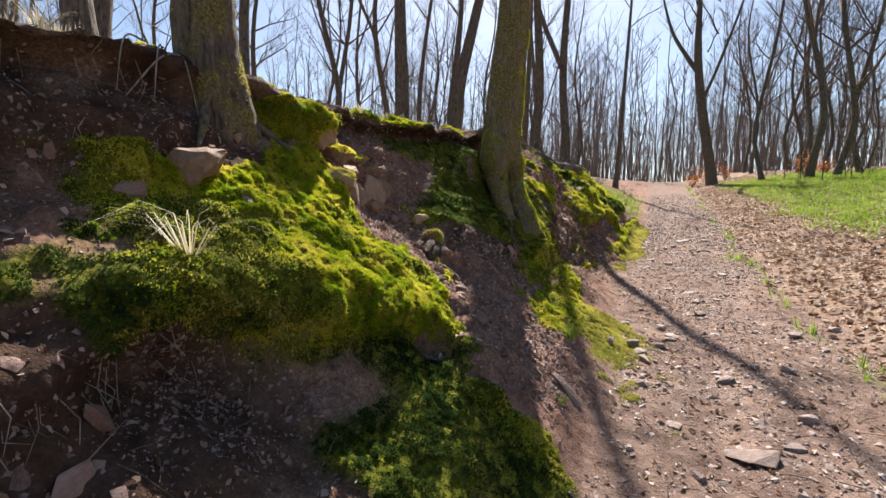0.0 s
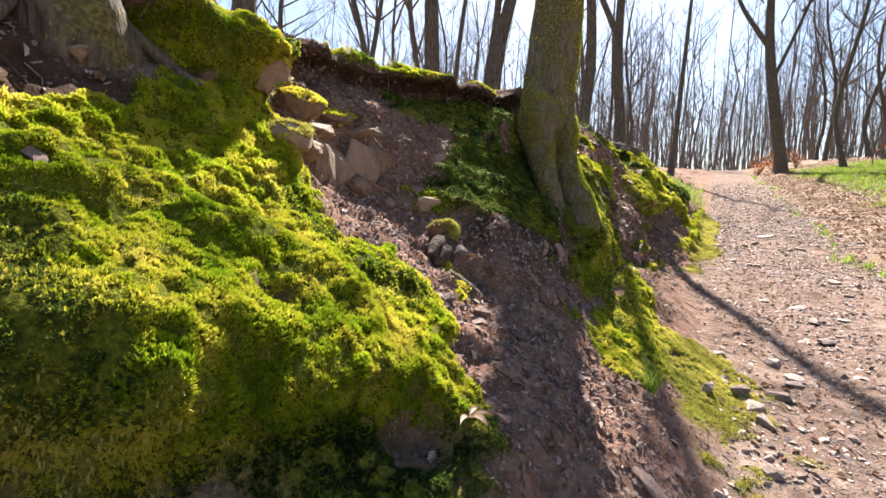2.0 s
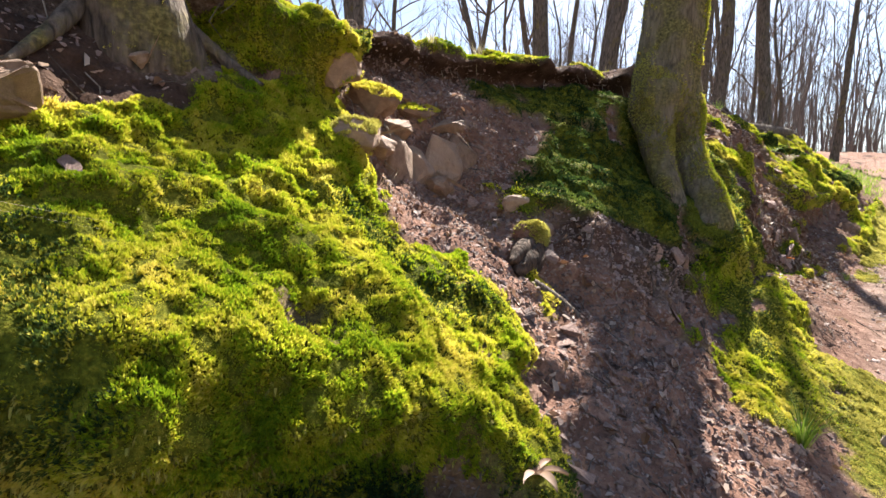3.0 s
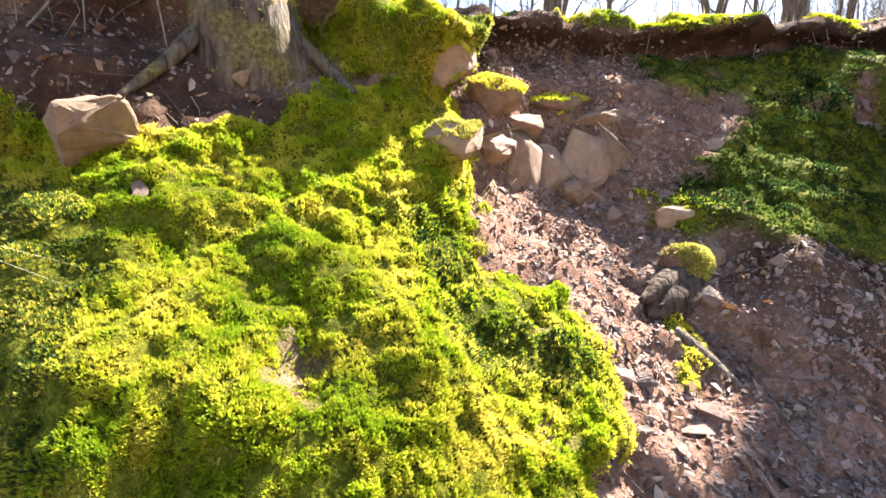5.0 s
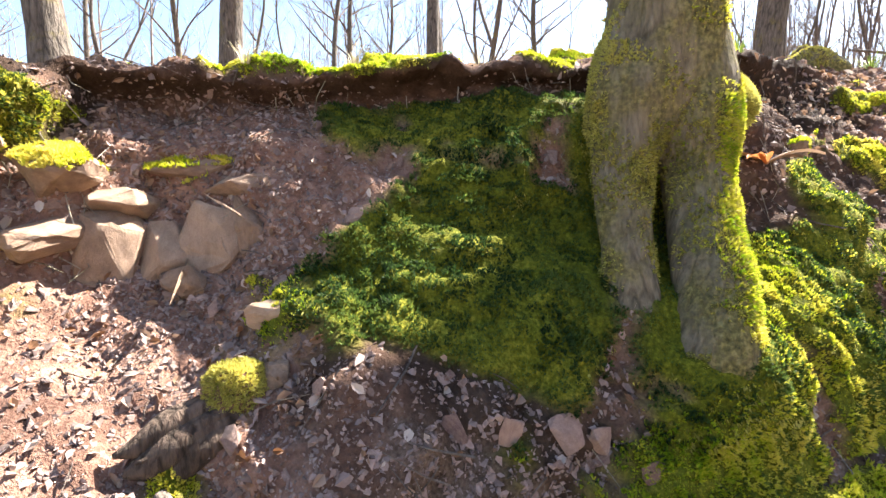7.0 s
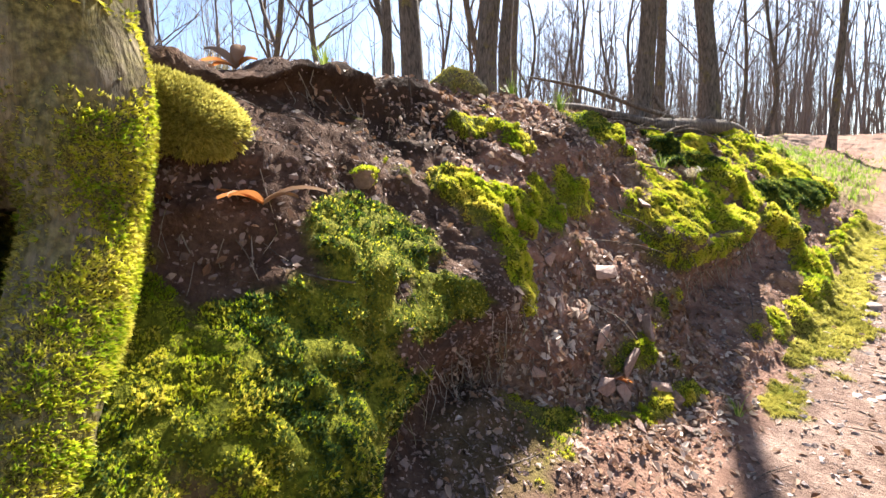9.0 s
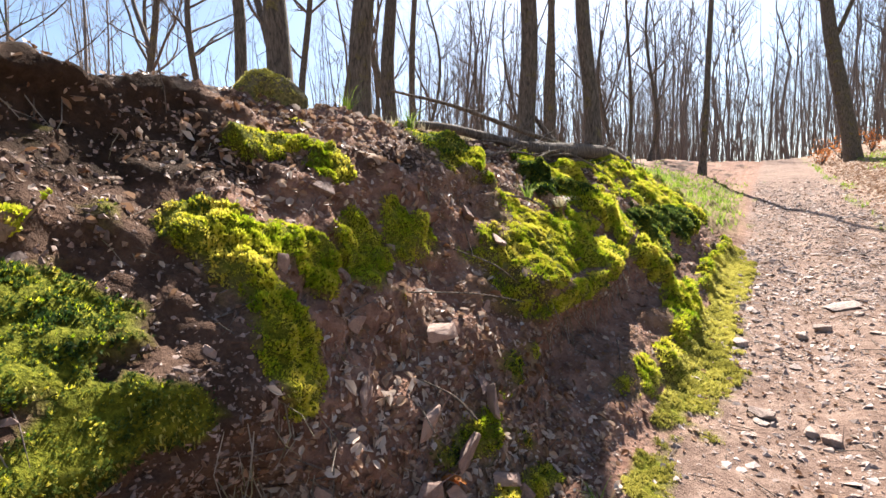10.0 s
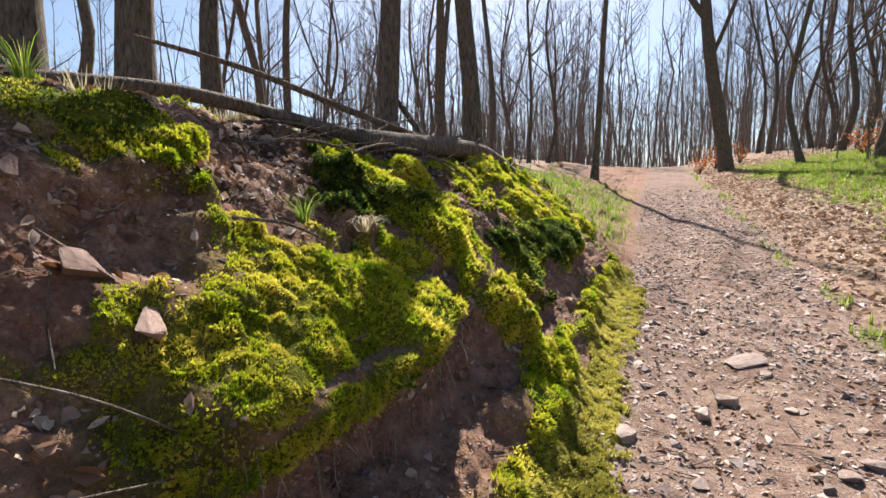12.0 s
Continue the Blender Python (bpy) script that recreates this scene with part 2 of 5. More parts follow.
def growing(start, stop, first, rate):
    out, step = [start], first
    while abs(out[-1] - start) < abs(stop - start):
        out.append(out[-1] + (step if stop > start else -step))
        step *= rate
    return out


ROW_Y = np.array(growing(0.2, -60, 0.08, 1.35)[:0:-1] + list(np.arange(0.2, 10.0, 0.028)) + list(np.arange(10.0, 14, 0.06)) + growing(14.0, 420, 0.1, 1.06))
NB = 116
LEFT = growing(0.06, 260, 0.07, 1.22)[::-1]
RIGHT = list(np.arange(0.045, 2.6, 0.045)) + growing(2.6, 260, 0.07, 1.12)


def build_ground():
    """The whole ground as one sheet; returns places, normals and masks for scattering."""
    y = ROW_Y
    ctrl = [np.stack([along(FOOT, y, 1), y * 0 + track_z(y) + 0.02], -1)]
    for line in (TOE, MID, UPPER, LIP, CREST):
        ctrl.append(np.stack([along(line, y, 1), along(line, y, 2)], -1))
    ctrl = np.stack(ctrl, 1)                                    # rows, 6, (x, z)
    ext = np.concatenate([2 * ctrl[:, :1] - ctrl[:, 1:2], ctrl, 2 * ctrl[:, -1:] - ctrl[:, -2:-1]], 1)
    ext[:, 0] = ctrl[:, 0] + np.array([0.4, 0.0])
    ext[:, -1] = ctrl[:, -1] + np.array([-0.5, 0.04])
    v = np.linspace(5, 0, NB)
    seg = np.clip(np.floor(v).astype(int), 0, 4)
    f = (v - seg)[None, :, None]
    p0, p1, p2, p3 = (ext[:, seg + k] for k in range(4))
    bank = 0.5 * (2 * p1 + (p2 - p0) * f + (2 * p0 - 5 * p1 + 4 * p2 - p3) * f ** 2 + (3 * p1 - p0 - 3 * p2 + p3) * f ** 3)
    d = np.array(LEFT)[None, :]
    cx, cz = ctrl[:, 5, 0][:, None], ctrl[:, 5, 1][:, None]
    flat = np.interp(d, [0, 1, 8, 30, 260], [0, 0.1, 0.9, 2.0, 9.0])
    left = np.stack([cx - d, cz + flat + 0 * d], -1)
    e = np.array(RIGHT)[None, :]
    fx, fz = ctrl[:, 0, 0][:, None], ctrl[:, 0, 1][:, None]
    rise = np.interp(e, [0, 0.5, 1.2, 1.9, 2.4, 3.6, 6, 9, 30, 260], [0, -0.03, 0.0, -0.02, 0.05, 0.28, 0.66, 0.8, 1.3, 7.0])
    right = np.stack([fx + e, fz + rise + 0 * e], -1)
    prof = np.concatenate([left, bank, right], 1)
    P = np.stack([prof[..., 0], np.repeat(y[:, None], prof.shape[1], 1), prof[..., 1]], -1)
    V = np.concatenate([5 + np.array(LEFT), v, -np.array(RIGHT)])
    return P, np.repeat(V[None], len(y), 0)


# patches of moss: (y, line number, half length, half width, strength); line 0 is the foot, 5 the crest
MOSS_BANK = [(1.9, 2.25, 0.85, 1.35, 1.3), (1.2, 1.9, 0.5, 0.7, 0.66), (2.2, 1.2, 0.4, 0.5, 0.8), (2.55, 3.3, 0.3, 0.5, 0.9), (2.62, 4.2, 0.36, 0.5, 1.2), (4.3, 2.75, 0.5, 0.85, 1.3), (4.3, 4.0, 0.5, 0.8, 0.8),
             (4.95, 2.6, 0.35, 1.2, 1.0), (4.75, 1.5, 0.4, 0.6, 1.0), (4.75, 2.1, 0.3, 0.45, 0.9), (5.5, 2.0, 0.55, 1.0, 0.95), (5.9, 2.9, 0.35, 0.35, 1.1), (6.65, 2.5, 0.14, 0.45, 1.0), (8.35, 4.3, 0.35, 0.5, 1.2),
             (7.0, 4.2, 0.2, 0.15, 0.8), (7.2, 3.1, 0.15, 0.4, 0.8), (7.5, 3.2, 0.1, 0.5, 0.8), (6.2, 0.9, 0.5, 0.3, 0.8), (6.08, 2.35, 0.3, 0.28, 1.0), (6.55, 3.5, 0.14, 0.18, 1.0), (6.74, 3.3, 0.12, 0.15, 0.9), (6.9, 3.05, 0.1, 0.3, 1.0),
             (7.64, 2.95, 0.12, 0.35, 0.9), (7.24, 3.9, 0.14, 0.18, 0.9), (4.1, 4.95, 0.9, 0.3, 0.72)]
MOSS_FAR = [(1.8, 0.75, 0.35, 0.5, 1.1), (2.2, 0.5, 0.35, 0.4, 1.0), (8.7, 2.7, 0.75, 0.85, 1.3), (8.0, 2.3, 0.3, 0.25, 0.7), (9.8, 3.6, 0.7, 0.9, 1.1), (10.5, 2.3, 1.0, 0.9, 1.0), (11.8, 3.0, 1.2, 1.6, 1.1), (13.5, 3.0, 1.5, 1.5, 0.9), (9.6, 0.7, 1.4, 0.5, 1.15),
            (4.5, 0.7, 0.65, 0.4, 0.9), (2.2, 0.85, 0.26, 0.45, 1.0), (9.5, 0.15, 1.7, 0.42, 0.85), (12.0, 0.15, 2.0, 0.4, 0.85), (4.5, 0.2, 0.75, 0.42, 0.8), (12.0, 0.5, 1.5, 0.5, 1.0), (7.3, 0.9, 0.5, 0.2, 0.55), (5.2, 0.9, 0.4, 0.3, 0.9)]


def moss_mask(P, V):
    m = np.full(V.shape, 0.14)
    Y = P[..., 1]
    for y, v, ry, rv, s in MOSS_BANK + MOSS_FAR:
        m = np.maximum(m, s * np.exp(-(((Y - y) / ry) ** 2 + ((V - v) / rv) ** 2) ** 1.3))
    n = vnoise(P, 3.0, 11, 3) * 0.5 + vnoise(P, 9, 13, 2) * 0.2 + vnoise(P, 24, 12, 2) * 0.12
    m = np.maximum(m, 0.45 * np.exp(-((V - 5.15) / 0.17) ** 2) * smooth(0.5, 2.0, Y))
    m = m * (1 - 0.9 * np.exp(-(((Y - 1.8) / 0.5) ** 2 + ((V - 3.95) / 0.55) ** 2) ** 2))
    m = m * (1 - 0.85 * np.exp(-((V - 4.55 - 0.25 * smooth(3.0, 2.8, Y)) / 0.28) ** 2) * smooth(2.15, 2.3, Y) * smooth(7.2, 6.6, Y))
    gate = smooth(-0.55, -0.1, V) * smooth(5.9, 5.2, V)
    return smooth(0.36, 0.56, m + n) * gate


GROUND_P, GROUND_V = build_ground()
MOSS = moss_mask(GROUND_P, GROUND_V)
N0 = np.cross(np.gradient(GROUND_P, axis=1), np.gradient(GROUND_P, axis=0))
N0 /= np.linalg.norm(N0, axis=-1, keepdims=True)
N0 *= np.where(np.median(N0[..., 2]) < 0, -1, 1)
Xg, Yg, Vg = GROUND_P[..., 0], GROUND_P[..., 1], GROUND_V
on_bank = smooth(0.0, 0.8, Vg) * smooth(5.6, 4.9, Vg)
near = smooth(60, 14, np.abs(Yg - 6))
lift = on_bank * near * (0.085 * vnoise(GROUND_P, 2.6, 1, 3) + 0.05 * vnoise(GROUND_P, 8.0, 2, 3) * (1 - 0.6 * MOSS))
lift += on_bank * near * (1 - MOSS) * (0.04 * np.abs(vnoise(GROUND_P, 20, 3, 2)) + 0.05 * np.abs(vnoise(GROUND_P, 7, 33, 2)))
lift += MOSS * near * (0.2 + 0.8 * smooth(0.1, 1.0, Vg)) * (0.03 + 0.09 * np.maximum(0, vnoise(GROUND_P, 4.5, 4, 2)) + 0.05 * np.abs(vnoise(GROUND_P, 11, 6, 2)) + 0.012 * vnoise(GROUND_P, 26, 5, 2))
billow = np.abs(vnoise(GROUND_P, 2.7, 31, 2))
crease = smooth(0.16, 0.03, billow) * smooth(7.6, 8.4, Yg) * on_bank
MOSS = MOSS * (1 - 0.85 * crease)
lift += smooth(7.4, 8.6, Yg) * near * on_bank * MOSS * 0.16 * (np.sqrt(billow) - 0.3)
sway = Yg + 0.12 * vnoise(GROUND_P, 3.0, 36, 2)
drop = 0.65 * smooth(2.25, 2.55, sway) * smooth(3.0, 2.75, sway)
bulge = 0.2 * np.exp(-((Vg - 4.8 + drop) / (0.25 + 0.12 * drop)) ** 2) - 0.15 * np.exp(-((Vg - 4.25 + drop) / 0.32) ** 2)
bulge *= (1 - 0.8 * np.exp(-((Yg - 2.0) / 0.26) ** 2)) * smooth(0.3, 1.0, Yg) * smooth(7.6, 6.0, Yg) * (0.75 + 0.6 * vnoise(GROUND_P, 1.6, 32, 2))
over = smooth(0.7, 1.0, Yg) * smooth(2.5, 2.15, Yg) * (0.8 + 0.5 * vnoise(GROUND_P, 2.0, 35, 2))
bulge += (0.05 * np.exp(-((Vg - 1.75) / 0.3) ** 2) - 0.17 * np.exp(-((Vg - 1.25) / 0.3) ** 2)) * over
MOSS = MOSS * (1 - smooth(2.05, 1.8, Yg) * smooth(1.4, 1.1, Vg) * smooth(0.8, 1.0, Vg))
under_y = smooth(5.5, 5.8, Yg) * smooth(6.75, 6.4, Yg)
bulge += (0.06 * np.exp(-((Vg - 2.4) / 0.3) ** 2) - 0.24 * np.exp(-((Vg - 1.3) / 0.45) ** 2)) * under_y
MOSS = MOSS * (1 - 0.9 * under_y * smooth(1.95, 1.65, Vg) * smooth(0.5, 0.8, Vg))
under_far = smooth(7.9, 8.25, Yg) * smooth(9.8, 9.4, Yg)
bulge += (0.08 * np.exp(-((Vg - 2.4) / 0.3) ** 2) - 0.2 * np.exp(-((Vg - 1.45) / 0.42) ** 2)) * under_far
MOSS = MOSS * (1 - 0.9 * under_far * smooth(2.1, 1.85, Vg) * smooth(0.75, 0.95, Vg))
MOSS = MOSS * (1 - 0.9 * np.exp(-(((Yg - 7.75) / 0.28) ** 2 + ((Vg - 2.35) / 0.55) ** 2) ** 2))
pit = np.zeros(Vg.shape)
for y, v, ry, rv, deep in ((1.3, 1.3, 0.3, 0.35, 0.13), (2.08, 2.15, 0.07, 0.16, 0.07), (2.35, 1.3, 0.1, 0.25, 0.1), (1.05, 2.3, 0.18, 0.2, 0.08), (5.15, 4.1, 0.2, 0.4, 0.12), (8.3, 3.5, 0.35, 0.3, 0.1)):
    g = np.exp(-(((Yg - y) / ry) ** 2 + ((Vg - v) / rv) ** 2) ** 1.5)
    lift -= deep * g
    pit = np.maximum(pit, g)
MOSS = MOSS * (1 - 0.75 * pit)
wander = Vg + 0.2 * vnoise(GROUND_P, 1.1, 34, 3)
track = smooth(0.35, -0.15, wander) * smooth(-2.3, -1.7, wander)
lift += track * near * (0.03 * vnoise(GROUND_P, 1.5, 6, 3) + 0.014 * vnoise(GROUND_P, 14, 7, 2) - 0.03 * np.exp(-((Vg + 0.62) / 0.13) ** 2) - 0.025 * np.exp(-((Vg + 1.35) / 0.15) ** 2))
outer = smooth(-1.9, -2.6, Vg) + smooth(5.3, 6.0, Vg)
lift += outer * (0.07 * vnoise(GROUND_P, 0.9, 8, 3) + 0.02 * vnoise(GROUND_P, 7, 9, 2))
GROUND_P = GROUND_P + N0 * lift[..., None]
GROUND_P[..., 0] += bulge
N1 = np.cross(np.gradient(GROUND_P, axis=1), np.gradient(GROUND_P, axis=0))
N1 /= np.maximum(np.linalg.norm(N1, axis=-1, keepdims=True), 1e-9)
N1 *= np.where(np.median(N1[..., 2]) < 0, -1, 1)
litter = np.clip(smooth(-1.75, -2.3, Vg + 0.2 * vnoise(GROUND_P, 2.0, 20, 3)) + smooth(5.2, 5.8, Vg) * 0.9
                 + on_bank * (1 - MOSS) * smooth(0.15, 0.5, vnoise(GROUND_P, 2.2, 21, 3)) * 0.5, 0, 1)
grass = smooth(2.9, 3.9, Xg + 0.5 * vnoise(GROUND_P, 0.8, 22, 3)) * smooth(9, 13, Yg) * smooth(32, 24, Yg) * smooth(15, 10, Xg)
grass = np.maximum(grass, 0.3 * smooth(13, 15, Yg) * smooth(24, 19, Yg) * smooth(0.0, 1.0, Vg) * smooth(5.5, 4.0, Vg))
grass = np.maximum(grass, 0.4 * smooth(0.75, 1.2, np.exp(-((Vg + 1.8 + 0.25 * vnoise(GROUND_P, 0.7, 25, 1)) / 0.2) ** 2) + 0.7 * vnoise(GROUND_P, 2.0, 23, 3)) * (np.abs(Vg + 1.85) < 0.5))
humus_shade = np.clip(on_bank * smooth(0.2, 0.6, vnoise(GROUND_P, 1.7, 24, 2) + 0.35 * (Vg > 3.8)), 0, 1)
humus_shade = np.maximum(humus_shade, 0.95 * np.exp(-((Vg - 4.6) / 0.4) ** 2) * smooth(0.3, 1.0, Yg) * smooth(7.5, 6.5, Yg))
humus_shade = np.maximum(humus_shade, 0.85 * smooth(2.4, 2.1, Yg) * smooth(2.9, 3.3, Vg) * on_bank)
# next two zones: shade on the bank, put into the earth colour
humus_shade = np.maximum(humus_shade, 0.8 * smooth(5.0, 5.4, Yg) * smooth(6.8, 6.4, Yg) * on_bank)
humus_shade = np.maximum(humus_shade, 0.85 * smooth(1.8, 1.2, Yg) * smooth(-0.2, 0.2, Vg) * smooth(2.4, 1.8, Vg))


def sheet(name, P, masks, mat):
    r, c = P.shape[:2]
    idx = np.arange(r * c).reshape(r, c)
    q = np.stack([idx[:-1, :-1], idx[:-1, 1:], idx[1:, 1:], idx[1:, :-1]], -1).reshape(-1, 4)
    me = bpy.data.meshes.new(name)
    me.from_pydata(P.reshape(-1, 3), [], q)
    for key, val in masks.items():
        me.attributes.new(key, "FLOAT", "POINT").data.foreach_set("value", val.reshape(-1).astype(np.float32))
    me.polygons.foreach_set("use_smooth", np.ones(len(me.polygons), bool))
    me.materials.append(mat)
    return new(name, me)


ground = sheet("ground", GROUND_P, dict(moss=MOSS, litter=litter, track=track, grass=grass, humus_shade=humus_shade), EARTH)
tagged(ground, "reddish earth bank with moss beside a stony forest track", "ground", kind="structure")


def ground_at(x, y):
    """Height of the ground at x, y: the topmost point of the sheet there."""
    r = int(np.argmin(np.abs(ROW_Y - y)))
    row = GROUND_P[r]
    order = np.argsort(row[:, 0])
    return float(np.interp(x, row[order, 0], row[order, 2]))


# ---- trees ----
class Mesh:
    """Gathers vertices and faces of one mesh."""

    def __init__(self):
        self.v, self.f = [], []

    def tube(self, pts, radii, sides, cap=False):
        base, k = len(self.v), len(pts)
        whole = (pts[-1] - pts[0]).normalized()
        up = Vector((1, 0.3, 0.1)) if abs(whole.z) > 0.6 else Vector((0.1, 0.2, 1))
        for i, (p, r) in enumerate(zip(pts, radii)):
            d = (pts[min(i + 1, k - 1)] - pts[max(i - 1, 0)]).normalized()
            a = d.cross(up).normalized()
            b = d.cross(a)
            for s in range(sides):
                w = 2 * math.pi * s / sides
                self.v.append(p + (a * math.cos(w) + b * math.sin(w)) * r)
        for i in range(k - 1):
            for s in range(sides):
                o, n = base + i * sides, (s + 1) % sides
                self.f.append((o + s, o + n, o + sides + n, o + sides + s))
        if cap:
            self.f.append(tuple(base + s for s in range(sides))[::-1])
            self.f.append(tuple(base + (k - 1) * sides + s for s in range(sides)))

    def data(self, name, mat, shade=True):
        me = bpy.data.meshes.new(name)
        me.from_pydata([tuple(p) for p in self.v], [], self.f)
        if shade:
            me.polygons.foreach_set("use_smooth", np.ones(len(me.polygons), bool))
        me.materials.append(mat)
        return me


def child(name, me, parent, label=""):
    ob = new(name, me)
    ob.parent = parent
    return tagged(ob, label)


def bough(mesh, rng, start, way, length, radius, level, sides):
    """A limb that wanders upwards and forks into thinner ones."""
    n = max(3, int(length / (0.35 if level == 0 else 0.22)))
    n = min(n, (8, 4, 2)[level])
    p, d = start.copy(), way.normalized()
    pts, rad = [p.copy()], [radius]
    for i in range(n):
        d = (d + Vector((rng.uniform(-1, 1), rng.uniform(-1, 1), rng.uniform(-0.4, 0.9))) * 0.2).normalized()
        p = p + d * (length / n)
        pts.append(p.copy())
        rad.append(radius * (1 - 0.85 * (i + 1) / n))
    mesh.tube(pts, rad, sides)
    if level < 2:
        for k in range(5 if level == 0 else 4):
            i = rng.randint(max(1, n // 4), n)
            side = Vector((rng.uniform(-1, 1), rng.uniform(-1, 1), rng.uniform(-0.1, 0.9)))
            dd = (pts[i] - pts[i - 1]).normalized()
            bough(mesh, rng, pts[i], dd * 0.9 + side * 0.75, length * rng.uniform(0.4, 0.62), max(rad[i] * 0.62, 0.006), level + 1, 3)


def tree_meshes(seed, height, radius, lean=(0, 0), fork=0.0, first=0.28, limbs=16, sides=12, wobble=0.05):
    """Meshes of a leafless broad-leaved tree: trunk with a flared foot, and crown."""
    rng = random.Random(seed)
    trunk, crown = Mesh(), Mesh()
    n = 22
    pts, rad = [], []
    ph, ph2 = rng.uniform(0, 6), rng.uniform(0, 6)
    for i in range(n + 1):
        h = -0.25 + (height + 0.25) * (i / n) ** 1.5
        k = h / height
        pts.append(Vector((lean[0] * h + wobble * 3 * math.sin(ph + h * 0.55) * min(1, h / 2), lean[1] * h + wobble * 3 * math.sin(ph2 + h * 0.45) * min(1, max(h, 0) / 2), h)))
        rad.append(radius * (1 + 0.55 * math.exp(-max(h, 0) / 0.22)) * (1 - 0.9 * max(k, 0) ** 0.9))
    trunk.tube(pts, rad, sides)
    if fork:
        i = next(j for j, q in enumerate(pts) if q.z > fork)
        w = rng.uniform(0, 6.28)
        bough(crown, rng, pts[i], Vector((math.cos(w) * 0.42, math.sin(w) * 0.42, 1)), height - fork, rad[i] * 0.75, 0, 7)
    for k in range(limbs):
        h = height * rng.uniform(first, 0.97)
        i = min(range(len(pts)), key=lambda j: abs(pts[j].z - h))
        w = rng.uniform(0, 6.28)
        bough(crown, rng, pts[i], Vector((math.cos(w), math.sin(w), rng.uniform(0.35, 1.3))), (1.2 + 0.2 * (height - h)) * rng.uniform(0.7, 1.25), rad[i] * 0.45, 0, 5)
    return trunk, crown


def plant_tree(meshes, x, y, label, bark=None, group="woodland trees", turn=0.0, size=1.0, z=None, tilt=0.0):
    tr, cr = meshes
    t = new("tree")
    t.matrix_basis = pose(x, y, ground_at(x, y) - 0.03 if z is None else z, 0, tilt, 0) @ pose(0, 0, 0, 0, 0, turn) @ Matrix.Scale(size, 4)
    child("trunk", tr, t)
    child("crown", cr, t, "bare branches and twigs")
    return tagged(t, label, "tree", group)


VARIANTS, TALL = [], []
for seed, (h, r, fork) in enumerate([(15, 0.12, 0), (17, 0.135, 5.0), (14, 0.095, 0), (16, 0.12, 3.2), (13, 0.09, 2.2), (18, 0.14, 7.0)]):
    lean = (random.uniform(-0.08, 0.08), random.uniform(-0.08, 0.08))
    a, b = tree_meshes(seed + 3, h, r, lean=lean, fork=fork, first=0.18, limbs=18, wobble=0.13)
    VARIANTS.append((a.data("trunk", BARK), b.data("crown", TWIG)))
    a, b = tree_meshes(seed + 30, h, r, lean=lean, fork=0, first=0.4, limbs=8)
    TALL.append((a.data("trunk", BARK), b.data("crown", TWIG)))

a, b = tree_meshes(77, 9.5, 0.17, lean=(0.03, 0.02), first=0.5, limbs=6)
TALL.append((a.data("trunk", BARK), b.data("crown", TWIG)))

for seed, fork in ((78, 0), (81, 2.6)):
    a, b = tree_meshes(seed, 14.0, 0.135, lean=(0.01, 0.01), fork=fork, first=0.4, limbs=9)
    TALL.append((a.data("trunk", BARK), b.data("crown", TWIG)))

# trees that stand by the bank and the track: (x, y, variant, size)
BY_BANK = [(-5.5, 9.9, 6, 1.15), (-4.3, 10.2, 6, 1.0), (-2.9, 12.2, 7, 1.0), (-2.25, 13.5, 8, 1.0), (-6.3, 3.6, 1, 1.0), (-7.5, 6.8, 0, 1.0), (-6.8, 6.4, 2, 1.1), (-5.1, 9.0, 2, 0.8), (-4.9, 11.6, 6, 0.8), (-4.4, 2.45, 0, 1.0)]
FURTHER = [(-8.9, 17.3, 0, 1.0), (-6.4, 22.0, 0, 1.0), (-6.2, 27.2, 3, 1.2), (-4.5, 17.4, 6, 0.9), (-1.6, 24, 4, 1.3), (6.1, 24.5, 1, 1.15), (7.3, 25.5, 0, 1.2), (8.3, 26, 4, 1.3), (4.9, 27, 2, 1.2)]
for kinds, places in ((TALL, BY_BANK + FURTHER[:5]), (VARIANTS, FURTHER[5:])):
    for x, y, k, s in places:
        plant_tree(kinds[k], x, y, "bare grey-brown broad-leaved tree on the woodland floor", turn=(x * 71 + y * 37) % 360, size=s, tilt={-4.3: 7, -5.5: -4, -1.6: 3}.get(x, 0))

tree_sites = [(p[0], p[1]) for p in BY_BANK + FURTHER] + [(-1.54, 5.05), (-2.45, 2.0), (2.75, 29.7)]
rng = random.Random(5)
count = 0
for _ in range(6000):
    if count >= 88:
        break
    x, y = rng.uniform(-26, 28), rng.uniform(-6, 46)
    if -3.2 < x < 4.6 + 0.02 * y or (x < 0 and x > -9 and y < 14) or (x > 0 and y < 21 and x < 12):
        continue
    if -11 < x < 0 and y < 29 and x > -3.5 - 0.29 * y:
        continue
    if min((x - a) ** 2 + (y - b) ** 2 for a, b in tree_sites) < 3.2:
        continue
    tree_sites.append((x, y))
    plant_tree(VARIANTS[rng.randrange(6)], x, y, "bare grey-brown broad-leaved tree on the woodland floor", turn=rng.uniform(0, 360), size=rng.uniform(0.75, 1.2))
    count += 1


